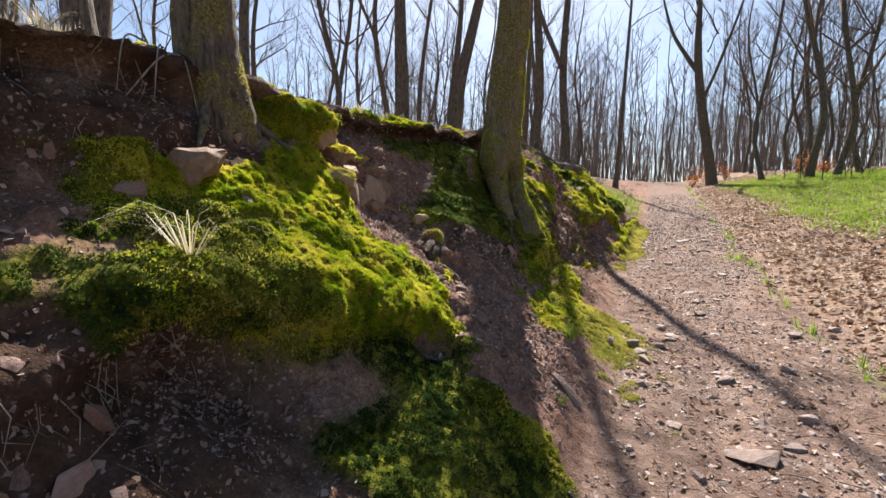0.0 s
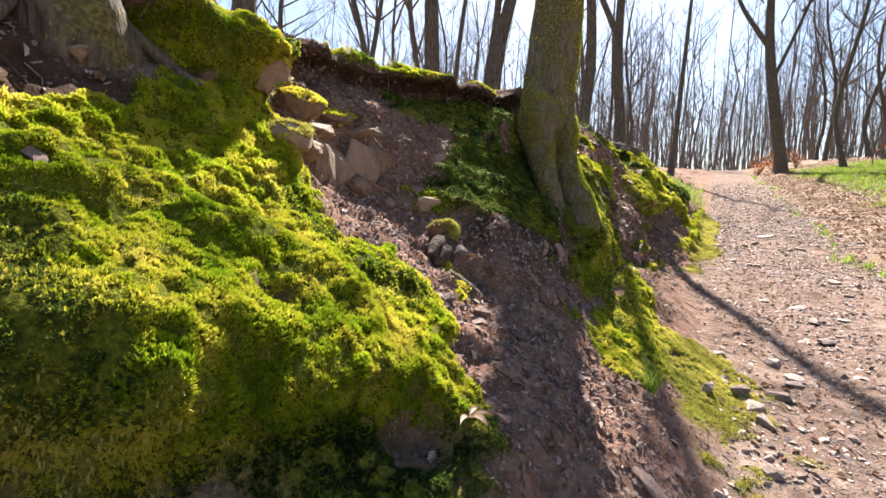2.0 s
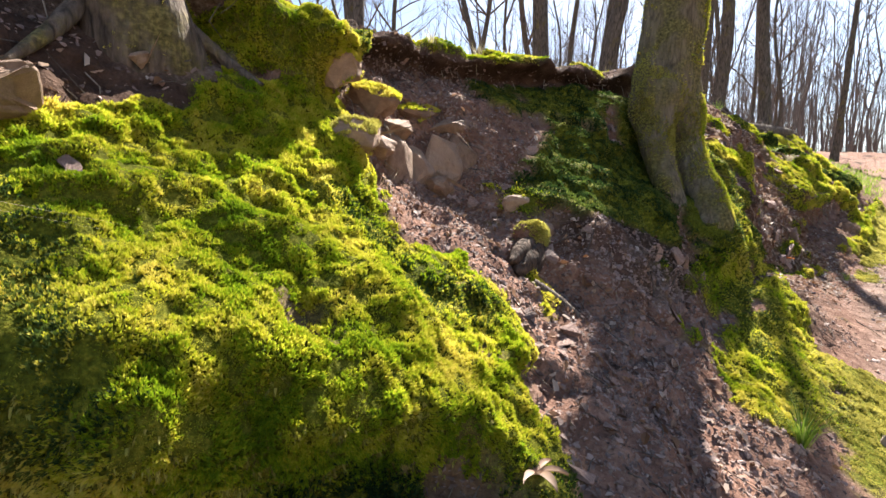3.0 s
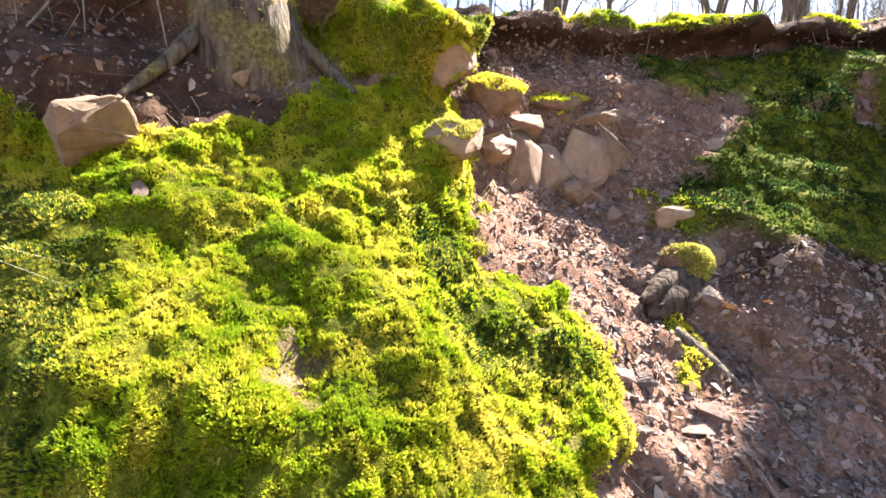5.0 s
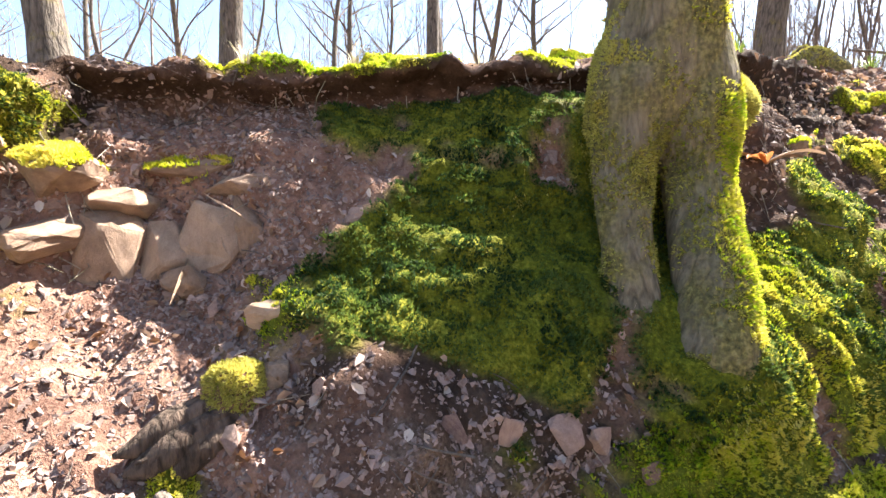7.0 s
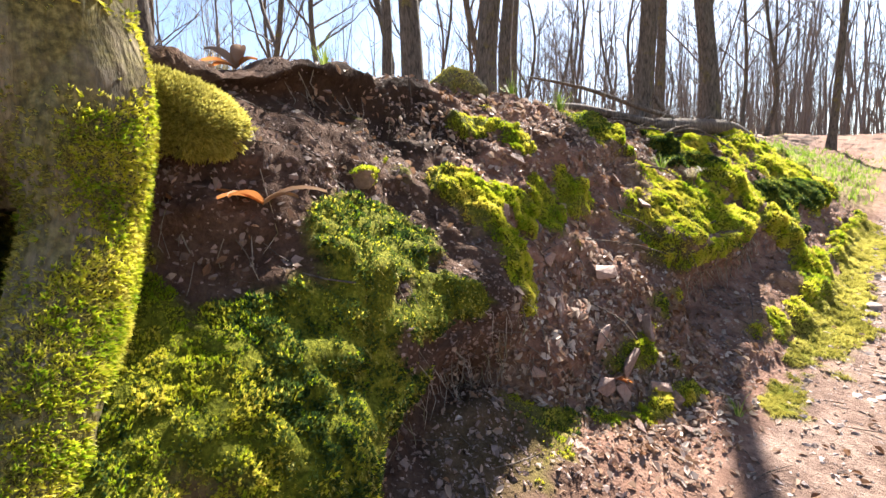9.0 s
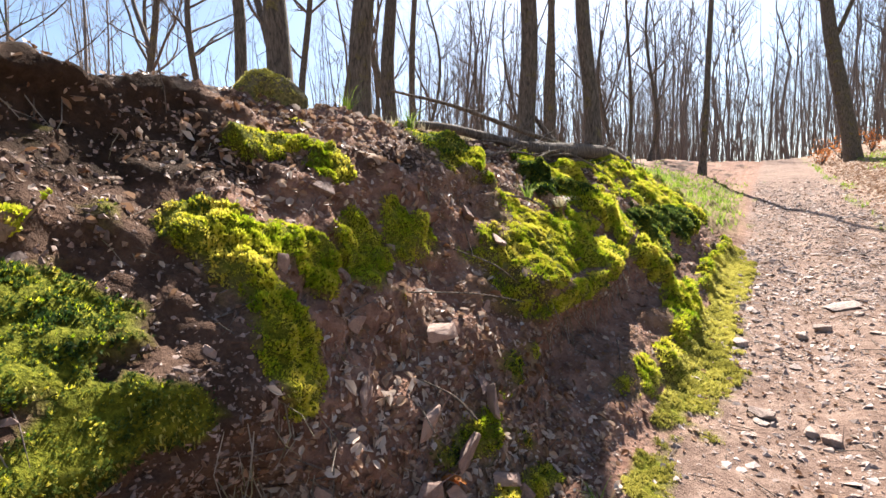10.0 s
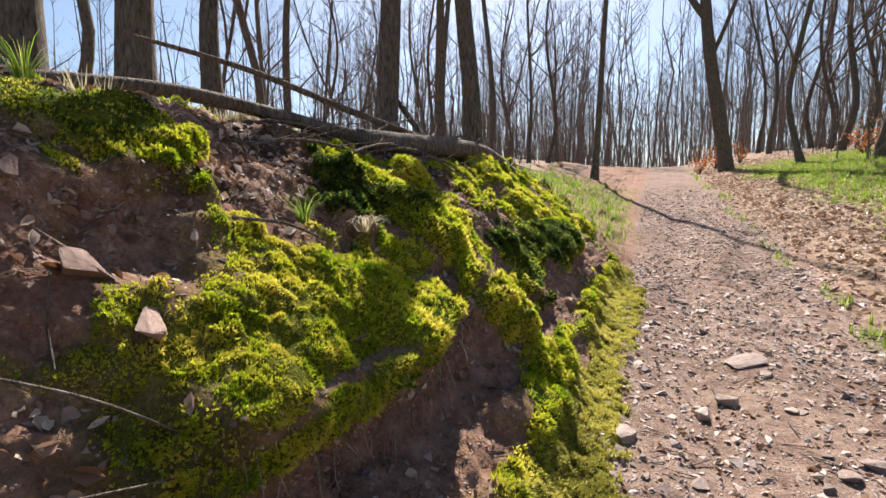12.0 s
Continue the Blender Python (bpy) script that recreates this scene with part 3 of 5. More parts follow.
def far_wood():
    """Trees past counting, from forty to a hundred and fifty metres off."""
    m, r = Mesh(), random.Random(8)
    for n in range(2300):
        while True:
            x, y = (r.uniform(-130, 110), r.uniform(-30, 170)) if n < 1500 else (r.uniform(-45, 45), r.uniform(44, 115))
            d = math.hypot(x, y)
            if 27 < d < 170 and not (-2.5 < x - 0.03 * y < 4.5 and 0 < y < 44) and not (abs(x) < 26 and -6 < y < 44):
                break
        z, h, rad = ground_at(x, y), r.uniform(12, 18), r.uniform(0.04, 0.12)
        lx, ly = r.uniform(-0.06, 0.06), r.uniform(-0.06, 0.06)
        pts = [Vector((x + lx * h * k + r.uniform(-0.4, 0.4) * (k > 0), y + ly * h * k, z - 0.2 + h * k)) for k in (0, 0.25, 0.5, 0.75, 1)]
        m.tube(pts, [rad, rad * 0.85, rad * 0.65, rad * 0.4, 0.02], 4 if d < 70 else 3)
        for k in range(12 if d < 70 else 8):
            q = r.uniform(0.2, 0.98)
            i = min(int(q * 4), 3)
            s = pts[i].lerp(pts[i + 1], q * 4 - i)
            w, L = r.uniform(0, 6.28), r.uniform(1.2, 3.2)
            e = s + Vector((math.cos(w) * 0.6, math.sin(w) * 0.6, r.uniform(0.4, 1.0))) * L
            mid = s.lerp(e, 0.5) + Vector((r.uniform(-0.2, 0.2), r.uniform(-0.2, 0.2), 0))
            m.tube([s, mid, e], [rad * 0.3, rad * 0.2, 0.012], 3)
            for _ in range(8):
                a = s.lerp(e, r.uniform(0.2, 1.0))
                g = a + Vector((r.uniform(-1, 1), r.uniform(-1, 1), r.uniform(0.1, 1.3))) * 0.95
                o, side = len(m.v), Vector((r.uniform(-1, 1), r.uniform(-1, 1), 0)).normalized() * (0.011 if d < 80 else 0.018)
                m.v += [a - side, a + side, g]
                m.f.append((o, o + 1, o + 2))
    return m


woods = new("far_woods", far_wood().data("far_woods", BARK_FAR_HAZED, False))
tagged(woods, "dense leafless grey-brown woodland in the distance", "trees", kind="stuff")


def undergrowth():
    """Thin saplings and brush between the trees."""
    m, r = Mesh(), random.Random(9)
    for _ in range(1500):
        while True:
            x, y = r.uniform(-32, 34), r.uniform(8, 62)
            if not (-4.2 < x < 4.4 + 0.03 * y and y < 42) and not (x > 0 and y < 21) and not (x < 0 and y < 13):
                break
        h, z = r.uniform(0.8, 4.5), ground_at(x, y)
        p = [Vector((x, y, z - 0.05)), Vector((x + r.uniform(-0.2, 0.2) * h / 2, y, z + h * 0.5)), Vector((x + r.uniform(-0.3, 0.3) * h / 2, y + r.uniform(-0.2, 0.2), z + h))]
        m.tube(p, [0.008 + 0.006 * h, 0.006 + 0.003 * h, 0.004], 3)
        for _ in range(10):
            a = p[0].lerp(p[1], r.uniform(0.3, 1)) if r.random() < 0.4 else p[1].lerp(p[2], r.random())
            g = a + Vector((r.uniform(-1, 1), r.uniform(-1, 1), r.uniform(0, 0.9))) * r.uniform(0.3, 0.9)
            o, side = len(m.v), Vector((r.uniform(-1, 1), r.uniform(-1, 1), r.uniform(-1, 1))).normalized() * 0.009
            m.v += [a - side, a + side, g]
            m.f.append((o, o + 1, o + 2))
    return m


brush = new("undergrowth", undergrowth().data("undergrowth", TWIG, False))
tagged(brush, "thin leafless saplings and brush between the trees", "undergrowth", kind="stuff")


# ---- surfaces and scattering ----
def snap(x, y, z):
    """The nearest point of the ground sheet, and its normal."""
    r0 = int(np.argmin(np.abs(ROW_Y - y)))
    rows = slice(max(r0 - 6, 0), r0 + 7)
    d = np.linalg.norm(GROUND_P[rows] - np.array((x, y, z)), axis=-1)
    i, j = np.unravel_index(int(np.argmin(d)), d.shape)
    return Vector(GROUND_P[rows][i, j]), Vector(N1[rows][i, j])


def cell(a):
    return 0.25 * (a[:-1, :-1] + a[1:, :-1] + a[:-1, 1:] + a[1:, 1:])


E1, E2 = GROUND_P[1:, :-1] - GROUND_P[:-1, :-1], GROUND_P[:-1, 1:] - GROUND_P[:-1, :-1]
AREA = np.linalg.norm(np.cross(E1, E2), axis=-1)


def scatter(weight, count, rs):
    """Random places on the sheet, with weight (per cell) times area as their density; also the normals."""
    w = (weight * AREA).reshape(-1)
    k = rs.choice(len(w), count, p=w / w.sum())
    i, j = np.unravel_index(k, AREA.shape)
    u, v = rs.random((2, count, 1))
    P = GROUND_P
    pos = (P[i, j] * (1 - u) + P[i + 1, j] * u) * (1 - v) + (P[i, j + 1] * (1 - u) + P[i + 1, j + 1] * u) * v
    return pos, N1[i, j], i, j


def frames_for(nrm, rs, jitter):
    """Random frames whose third axis lies about nrm."""
    n = nrm + jitter * rs.normal(size=nrm.shape)
    n /= np.linalg.norm(n, axis=-1, keepdims=True)
    a = np.cross(n, rs.normal(size=n.shape))
    a /= np.linalg.norm(a, axis=-1, keepdims=True)
    return np.stack([a, np.cross(n, a), n], -1)


def strewn(name, shapes, pos, frames, sizes, mat, label, category, rs, flat=True):
    """One mesh of many small pieces: shapes is a list of (verts, triangles), each piece takes one of them."""
    pick = rs.integers(0, len(shapes), len(pos))
    V, F, base = [], [], 0
    for k, (sv, sf) in enumerate(shapes):
        m = pick == k
        n = int(m.sum())
        vv = np.einsum("nij,nvj->nvi", frames[m], sv[None] * sizes[m][:, None, :]) + pos[m][:, None, :]
        V.append(vv.reshape(-1, 3))
        F.append((sf[None] + (base + np.arange(n) * len(sv))[:, None, None]).reshape(-1, 3))
        base += n * len(sv)
    V, F = np.concatenate(V), np.concatenate(F)
    me = bpy.data.meshes.new(name)
    me.vertices.add(len(V))
    me.vertices.foreach_set("co", V.reshape(-1))
    me.loops.add(len(F) * 3)
    me.loops.foreach_set("vertex_index", F.reshape(-1).astype(np.int32))
    me.polygons.add(len(F))
    me.polygons.foreach_set("loop_start", np.arange(0, len(F) * 3, 3, dtype=np.int32))
    me.polygons.foreach_set("use_smooth", np.full(len(F), not flat))
    me.update(calc_edges=True)
    me.validate()
    me.materials.append(mat)
    ob = new(name, me)
    return tagged(ob, label, category, kind="stuff") if label else ob


def tuft_shape(rs, blades, spread, width):
    """Small blades that start together and lean apart."""
    v, f = [], []
    for k in range(blades):
        w = rs.uniform(0, 2 * math.pi)
        out = spread * rs.uniform(0.3, 1.0)
        c, s = math.cos(w), math.sin(w)
        tip = (c * out, s * out, rs.uniform(0.55, 1.0))
        o = len(v)
        v += [(-s * width + c * 0.1, c * width + s * 0.1, -0.25), (s * width + c * 0.1, -c * width + s * 0.1, -0.25), tip]
        f.append((o, o + 1, o + 2))
    return np.array(v), np.array(f)


def leaf_shape(rs):
    """A curled dry leaf with a fold along its middle."""
    c, d = rs.uniform(0.05, 0.35), rs.uniform(-0.1, 0.3)
    v = [(-0.5, 0, 0), (-0.15, 0.26, c), (-0.15, -0.26, c * rs.uniform(0.3, 1)), (0.05, 0, -0.05), (0.25, 0.2, c * 0.7), (0.25, -0.2, c * 0.6), (0.5, 0.02, d)]
    return np.array(v), np.array([(0, 1, 3), (0, 3, 2), (1, 4, 3), (2, 3, 5), (3, 4, 6), (3, 6, 5)])


def chip_shape(seed, n=7, flat=0.5):
    """An angular broken stone: the hull of a few random points."""
    r = random.Random(seed)
    bm = bmesh.new()
    for _ in range(n):
        p = Vector((r.gauss(0, 1), r.gauss(0, 1), r.gauss(0, 1))).normalized()
        bm.verts.new((p.x * 0.5 * r.uniform(0.8, 1.1), p.y * 0.4 * r.uniform(0.7, 1.1), p.z * 0.5 * flat))
    bmesh.ops.convex_hull(bm, input=bm.verts)
    for v in [v for v in bm.verts if not v.link_faces]:
        bm.verts.remove(v)
    bmesh.ops.triangulate(bm, faces=bm.faces)
    bm.verts.index_update()
    out = np.array([v.co[:] for v in bm.verts]), np.array([[v.index for v in f.verts] for f in bm.faces])
    bm.free()
    return out


rs = np.random.default_rng(4)
cy, cv, cm = cell(Yg), cell(Vg), cell(MOSS)
near_y = smooth(0.2, 0.6, cy) * smooth(14.5, 13, cy)

# moss: fine near cushions, coarser further along the bank; some of it dark green, by noise and where shade is painted
# in
# deep: noise gives green patches; the fixed zones paint shade as darker moss
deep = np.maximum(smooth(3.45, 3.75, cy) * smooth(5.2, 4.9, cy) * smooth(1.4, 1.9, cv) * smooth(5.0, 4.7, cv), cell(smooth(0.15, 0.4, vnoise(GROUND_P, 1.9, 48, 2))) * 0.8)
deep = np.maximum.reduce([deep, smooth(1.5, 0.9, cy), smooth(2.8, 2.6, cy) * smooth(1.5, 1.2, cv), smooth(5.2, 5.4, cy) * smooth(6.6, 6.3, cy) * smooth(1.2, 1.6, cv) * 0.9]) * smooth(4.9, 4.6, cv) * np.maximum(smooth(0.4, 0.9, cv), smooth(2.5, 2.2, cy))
low = smooth(0.75, 0.3, cv) * smooth(2.2, 2.6, cy)
for share, mat, n1, n2, words in (((1 - deep) * (1 - low), MOSS_BLADE, 205000, 40000, "yellow-green"), (deep * (1 - low), MOSS_DARK_SHADE, 80000, 30000, "deep green, shade-darkened"), (low, MOSS_OLIVE, 24000, 24000, "olive")):
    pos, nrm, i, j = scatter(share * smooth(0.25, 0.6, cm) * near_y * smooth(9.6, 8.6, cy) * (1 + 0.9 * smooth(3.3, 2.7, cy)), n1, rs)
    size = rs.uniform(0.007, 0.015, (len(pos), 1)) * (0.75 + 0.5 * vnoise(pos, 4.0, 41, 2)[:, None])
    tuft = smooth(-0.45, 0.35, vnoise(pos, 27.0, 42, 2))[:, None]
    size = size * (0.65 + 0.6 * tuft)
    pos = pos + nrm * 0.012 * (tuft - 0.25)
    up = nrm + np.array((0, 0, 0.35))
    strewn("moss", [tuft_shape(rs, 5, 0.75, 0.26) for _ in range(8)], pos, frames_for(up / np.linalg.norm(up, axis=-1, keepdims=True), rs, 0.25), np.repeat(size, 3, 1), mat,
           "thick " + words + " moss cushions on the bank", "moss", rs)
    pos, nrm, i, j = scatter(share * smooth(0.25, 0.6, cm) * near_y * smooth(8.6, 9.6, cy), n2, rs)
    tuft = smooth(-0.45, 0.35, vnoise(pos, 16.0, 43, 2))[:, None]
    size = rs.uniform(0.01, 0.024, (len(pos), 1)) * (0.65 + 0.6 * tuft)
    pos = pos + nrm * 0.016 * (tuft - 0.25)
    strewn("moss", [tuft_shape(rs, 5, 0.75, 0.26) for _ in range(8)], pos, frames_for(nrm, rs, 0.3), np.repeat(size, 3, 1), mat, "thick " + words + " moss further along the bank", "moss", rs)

# hanging moss fringe along the overhanging edges
edge = cm * smooth(0.3, 0.0, cell(N1[..., 2])) * near_y * (cy < 9)
pos, nrm, i, j = scatter(edge + 1e-9, 3500, rs)
down = nrm * 0.6 + np.array((0.1, 0, -0.9))
size = np.stack([rs.uniform(0.008, 0.014, len(pos))] * 2 + [rs.uniform(0.009, 0.02, len(pos))], -1)
strewn("moss_fringe", [tuft_shape(rs, 5, 0.6, 0.3) for _ in range(6)], pos, frames_for(down / np.linalg.norm(down, axis=-1, keepdims=True), rs, 0.2), size, MOSS_OLIVE,
       "dull green moss strands hanging from the overhangs", "moss", rs)

# gravel and earth crumbs
chips = [chip_shape(k) for k in range(14)]
soil = (1 - smooth(0.15, 0.5, cm)) * cell(on_bank) * near_y * (1 - 0.85 * np.exp(-((cv - 4.7) / 0.38) ** 2) * (cy < 7))
pos, nrm, i, j = scatter(soil * (0.4 + cell(smooth(-0.2, 0.5, vnoise(GROUND_P, 3.0, 45, 2))) + 2.2 * np.exp(-((cy - 3.3) / 0.45) ** 2) + 1.2 * np.exp(-((cy - 4.3) / 0.5) ** 2) * smooth(2.0, 1.6, cv)), 58000, rs)
size = 0.008 + 0.03 * rs.random((len(pos), 1)) ** 2.2 + 0.03 * (rs.random((len(pos), 1)) > 0.97)
strewn("rubble", chips, pos, frames_for(nrm, rs, 0.5), size * rs.uniform(0.7, 1.3, (len(pos), 3)), RUBBLE, "reddish crumbs and chips of stone on the bare bank", "rubble", rs)
on_track = cell(track) * smooth(-4, 0, cy) * smooth(26, 14, cy) * smooth(0.2, -0.1, cv)
pos, nrm, i, j = scatter(on_track * np.where(cy < 14, 1, 0.5) * cell(0.35 + smooth(-0.3, 0.4, vnoise(GROUND_P, 1.2, 47, 3))), 46000, rs)
size = (0.008 + 0.035 * rs.random((len(pos), 1)) ** 3 + 0.04 * (rs.random((len(pos), 1)) > 0.94)) * (1 + 0.05 * np.maximum(0, pos[:, 1:2] - 5))
strewn("gravel", chips, pos, frames_for(nrm, rs, 0.22), size * rs.uniform(0.7, 1.4, (len(pos), 3)), GRAVEL, "pinkish gravel and chips of stone on the track", "gravel", rs)

# fallen leaves
leaves = [leaf_shape(rs) for _ in range(10)]
verge = smooth(-1.7, -2.4, cv) * smooth(-9, -5, cv) * smooth(-2, 1, cy) * smooth(40, 20, cy)
pos, nrm, i, j = scatter(verge, 30000, rs)
size = rs.uniform(0.05, 0.1, (len(pos), 1)) * np.ones((1, 3))
strewn("fallen_leaves", leaves, pos + nrm * 0.012, frames_for(nrm, rs, 0.3), size, DRY_LEAF, "pale brown dry leaves covering the verge", "leaf litter", rs)
gully = soil * (0.1 + 0.35 * np.exp(-((cy - 3.3) / 0.4) ** 2) + 3.0 * np.exp(-((cy - 7.3) / 0.7) ** 2 - ((cv - 1.0) / 0.8) ** 2) + 0.6 * np.exp(-((cy - 7.2) / 0.7) ** 2) + 0.8 * np.exp(-((cv - 4.6) / 0.8) ** 2) * (cy > 6))
pos, nrm, i, j = scatter(gully + 0.25 * smooth(5.2, 5.6, cv) * smooth(8, 6, cv) * near_y, 9000, rs)
size = (0.016 + 0.036 * rs.random((len(pos), 1)) ** 1.6) * (1 + 0.3 * smooth(6.3, 7.0, pos[:, 1:2])) * rs.uniform(0.7, 1.2, (len(pos), 3))
strewn("fallen_leaves", leaves, pos + nrm * 0.008, frames_for(nrm, rs, 0.4), size, DRY_LEAF, "grey-brown dead leaves lying on the bank", "leaf litter", rs)
pos, nrm, i, j = scatter(on_track, 4000, rs)
strewn("leaf_scraps", leaves, pos + nrm * 0.006, frames_for(nrm, rs, 0.2), rs.uniform(0.02, 0.055, (len(pos), 1)) * np.ones((1, 3)), DRY_LEAF, "scraps of dry leaves on the track", "leaf litter", rs)

# twigs
twig = Mesh()
twig.tube([Vector((-0.5, 0, 0)), Vector((-0.1, 0.04, 0.02)), Vector((0.5, -0.03, 0))], [0.02, 0.018, 0.008], 4)
tv = np.array([p[:] for p in twig.v])
tf = np.array([t for q in twig.f for t in ((q[0], q[1], q[2]), (q[0], q[2], q[3]))])
pos, nrm, i, j = scatter(soil * 0.6 + on_track * 0.35 + 0.6 * smooth(5.0, 5.4, cv) * smooth(7, 6, cv) * near_y, 1500, rs)
L = rs.uniform(0.06, 0.28, len(pos))
strewn("twigs", [(tv, tf)], pos + nrm * 0.006, frames_for(nrm, rs, 0.15), np.stack([L, L * 0.7, np.full(len(L), 0.16)], -1), TWIG, "thin dead twigs on the ground", "twigs", rs, False)

# root threads that hang below the overhangs
under = smooth(0.35, 0.05, cell(N1[..., 2])) * soil * (cy < 9.5) + 1e-9
pos, nrm, i, j = scatter(under, 420, rs)
hang = Mesh()
g = random.Random(31)
for p, n in zip(pos, nrm):
    a = Vector(p)
    L = g.uniform(0.05, 0.22)
    b = a + Vector(n) * g.uniform(0.01, 0.03) + Vector((g.uniform(-0.03, 0.03), g.uniform(-0.05, 0.05), -L * 0.5))
    c = b + Vector((g.uniform(-0.02, 0.03), g.uniform(-0.06, 0.06), -L * 0.5))
    w = g.uniform(0.0012, 0.003)
    hang.tube([a - Vector(n) * 0.01, b, c], [w, w * 0.9, w * 0.5], 3)
tagged(new("root_threads", hang.data("root_threads", ROOT_PALE)), "thin pale root threads hanging from the bare earth", "roots", kind="stuff")

# meadow grass beyond the leaves, and on the far end of the bank
gr = cell(grass) * (cy < 32)
pos, nrm, i, j = scatter(gr, 26000, rs)
size = rs.uniform(0.05, 0.13, (len(pos), 1)) * np.array((1.0, 1.0, 1.2))
strewn("grass", [tuft_shape(rs, 5, 0.6, 0.09) for _ in range(6)], pos, frames_for(np.array((0.0, 0, 1.0)) + 0 * nrm, rs, 0.15), size, GRASS_BLADE, "fresh green grass of the clearing", "grass", rs)
pos, nrm, i, j = scatter(smooth(5.0, 5.3, cv) * smooth(6.6, 5.7, cv) * near_y * cell(smooth(0.0, 0.4, vnoise(GROUND_P, 1.3, 46, 2))), 1500, rs)
strewn("crest_grass", [tuft_shape(rs, 6, 0.7, 0.05) for _ in range(6)], pos, frames_for(np.array((0.0, 0, 1.0)) + 0 * nrm, rs, 0.2), rs.uniform(0.05, 0.15, (len(pos), 1)) * np.ones((1, 3)), DRY_GRASS,
       "withered grass along the crest of the bank", "grass", rs)


# ---- stones and rocks ----
def hull_stone(seed, n=16, flat=0.7, lumps=0.025):
    r = random.Random(seed)
    bm = bmesh.new()
    for _ in range(n):
        p = Vector((r.gauss(0, 1), r.gauss(0, 1), r.gauss(0, 1))).normalized()
        p *= min(1.25, 0.9 / max(abs(c) for c in p))
        bm.verts.new((p.x * 0.5, p.y * 0.5, p.z * 0.5 * flat))
    bmesh.ops.convex_hull(bm, input=bm.verts)
    for v in [v for v in bm.verts if not v.link_faces]:
        bm.verts.remove(v)
    bmesh.ops.bevel(bm, geom=bm.edges[:], offset=0.035, segments=2, affect="EDGES", profile=0.6)
    bmesh.ops.triangulate(bm, faces=bm.faces)
    bmesh.ops.subdivide_edges(bm, edges=[e for e in bm.edges if e.calc_length() > 0.25], cuts=1)
    for v in bm.verts:
        v.co += v.normal * lumps * noise.noise(v.co * 5 + Vector((seed, 0, 0)))
    me = bpy.data.meshes.new("stone")
    bm.to_mesh(me)
    bm.free()
    return me


STONES = [hull_stone(k) for k in range(10)]
for me in STONES:
    me.materials.append(STONE)
SHARDS = [hull_stone(k + 20, 11, 0.55) for k in range(8)]
for me in SHARDS:
    me.materials.append(RED_STONE)
ROCKS = [hull_stone(k + 40, 22, 0.85, 0.06) for k in range(8)]
for me in ROCKS:
    me.materials.append(SANDSTONE)


def stone(name, me, p, size, label, category, group, turn=0.0, sink=0.35, along_ground=True, lean=0.0):
    at, n = snap(*p)
    q = (n if along_ground else Vector((0, 0, 1))).to_track_quat("Z", "Y").to_matrix().to_4x4()
    ob = new(name, me)
    ob.matrix_basis = Matrix.Translation(at + n * size[2] * (0.5 - sink)) @ q @ pose(0, 0, 0, lean, lean * 0.6, turn) @ Matrix.Diagonal((*size, 1))
    return tagged(ob, label, category, group)


# stones of their own on the track: (x, y, length, width, height, turn)
TRACK_STONES = [(0.6, 3.03, 0.3, 0.2, 0.09, 60), (0.22, 3.24, 0.13, 0.1, 0.05, 20), (1.04, 4.36, 0.12, 0.09, 0.1, 10), (0.0, 3.76, 0.11, 0.08, 0.08, 80), (0.0, 4.25, 0.16, 0.08, 0.06, 120), (-0.29, 4.37, 0.08, 0.07, 0.12, 0),
                (-0.08, 4.58, 0.14, 0.09, 0.08, 40), (0.66, 11.04, 0.3, 0.18, 0.07, 70), (0.47, 10.49, 0.14, 0.1, 0.12, 15), (0.34, 10.29, 0.13, 0.1, 0.1, 5)]
for k, (x, y, a, b, c, w) in enumerate(TRACK_STONES):
    stone("stone", STONES[k], (x, y, ground_at(x, y)), (a, b, c), "pinkish-grey loose stone lying on the track", "stone", "stones on the track", w, 0.3)
r = random.Random(12)
for k in range(150):
    x, y = r.uniform(-0.2, 1.9), r.uniform(1.6, 15)
    a = 0.035 + 0.09 * r.random() ** 2.2
    stone("stone", STONES[k % 10], (x, y, ground_at(x, y)), (a * r.uniform(0.9, 1.5), a, a * r.uniform(0.4, 0.8)), "small pinkish-grey stone lying on the track", "stone", "stones on the track", r.uniform(0, 360), 0.3)

# stones and rocks in the bank: (x, y, z, length, width, height, turn)
BANK_ROCKS = [(-2.04, 1.62, 1.76, 0.26, 0.24, 0.26, 10), (-2.23, 1.98, 2.0, 0.13, 0.08, 0.07, 0), (-2.12, 2.76, 2.04, 0.24, 0.22, 0.2, 30), (-2.2, 2.97, 2.04, 0.28, 0.26, 0.2, 80), (-1.97, 2.66, 1.8, 0.26, 0.2, 0.17, 40),
              (-2.15, 2.95, 1.8, 0.28, 0.3, 0.16, 15), (-2.32, 3.36, 2.02, 0.36, 0.12, 0.14, 90), (-1.64, 3.55, 1.36, 0.16, 0.12, 0.1, 0), (-1.84, 3.68, 1.45, 0.2, 0.12, 0.12, 50), (-1.64, 6.02, 2.09, 0.16, 0.12, 0.12, 20)]
ROCK_OBS = []
for k, (x, y, z, a, b, c, w) in enumerate(BANK_ROCKS):
    rock = stone("rock", ROCKS[k % 8], (x, y, z), (a, b, c), "tan angular sandstone rock bedded in the bank", "rock", "rocks in the bank", w, 0.6 if k else 0.45, False, (k * 53) % 50 - 25 if k else 0)
    ROCK_OBS.append(rock)
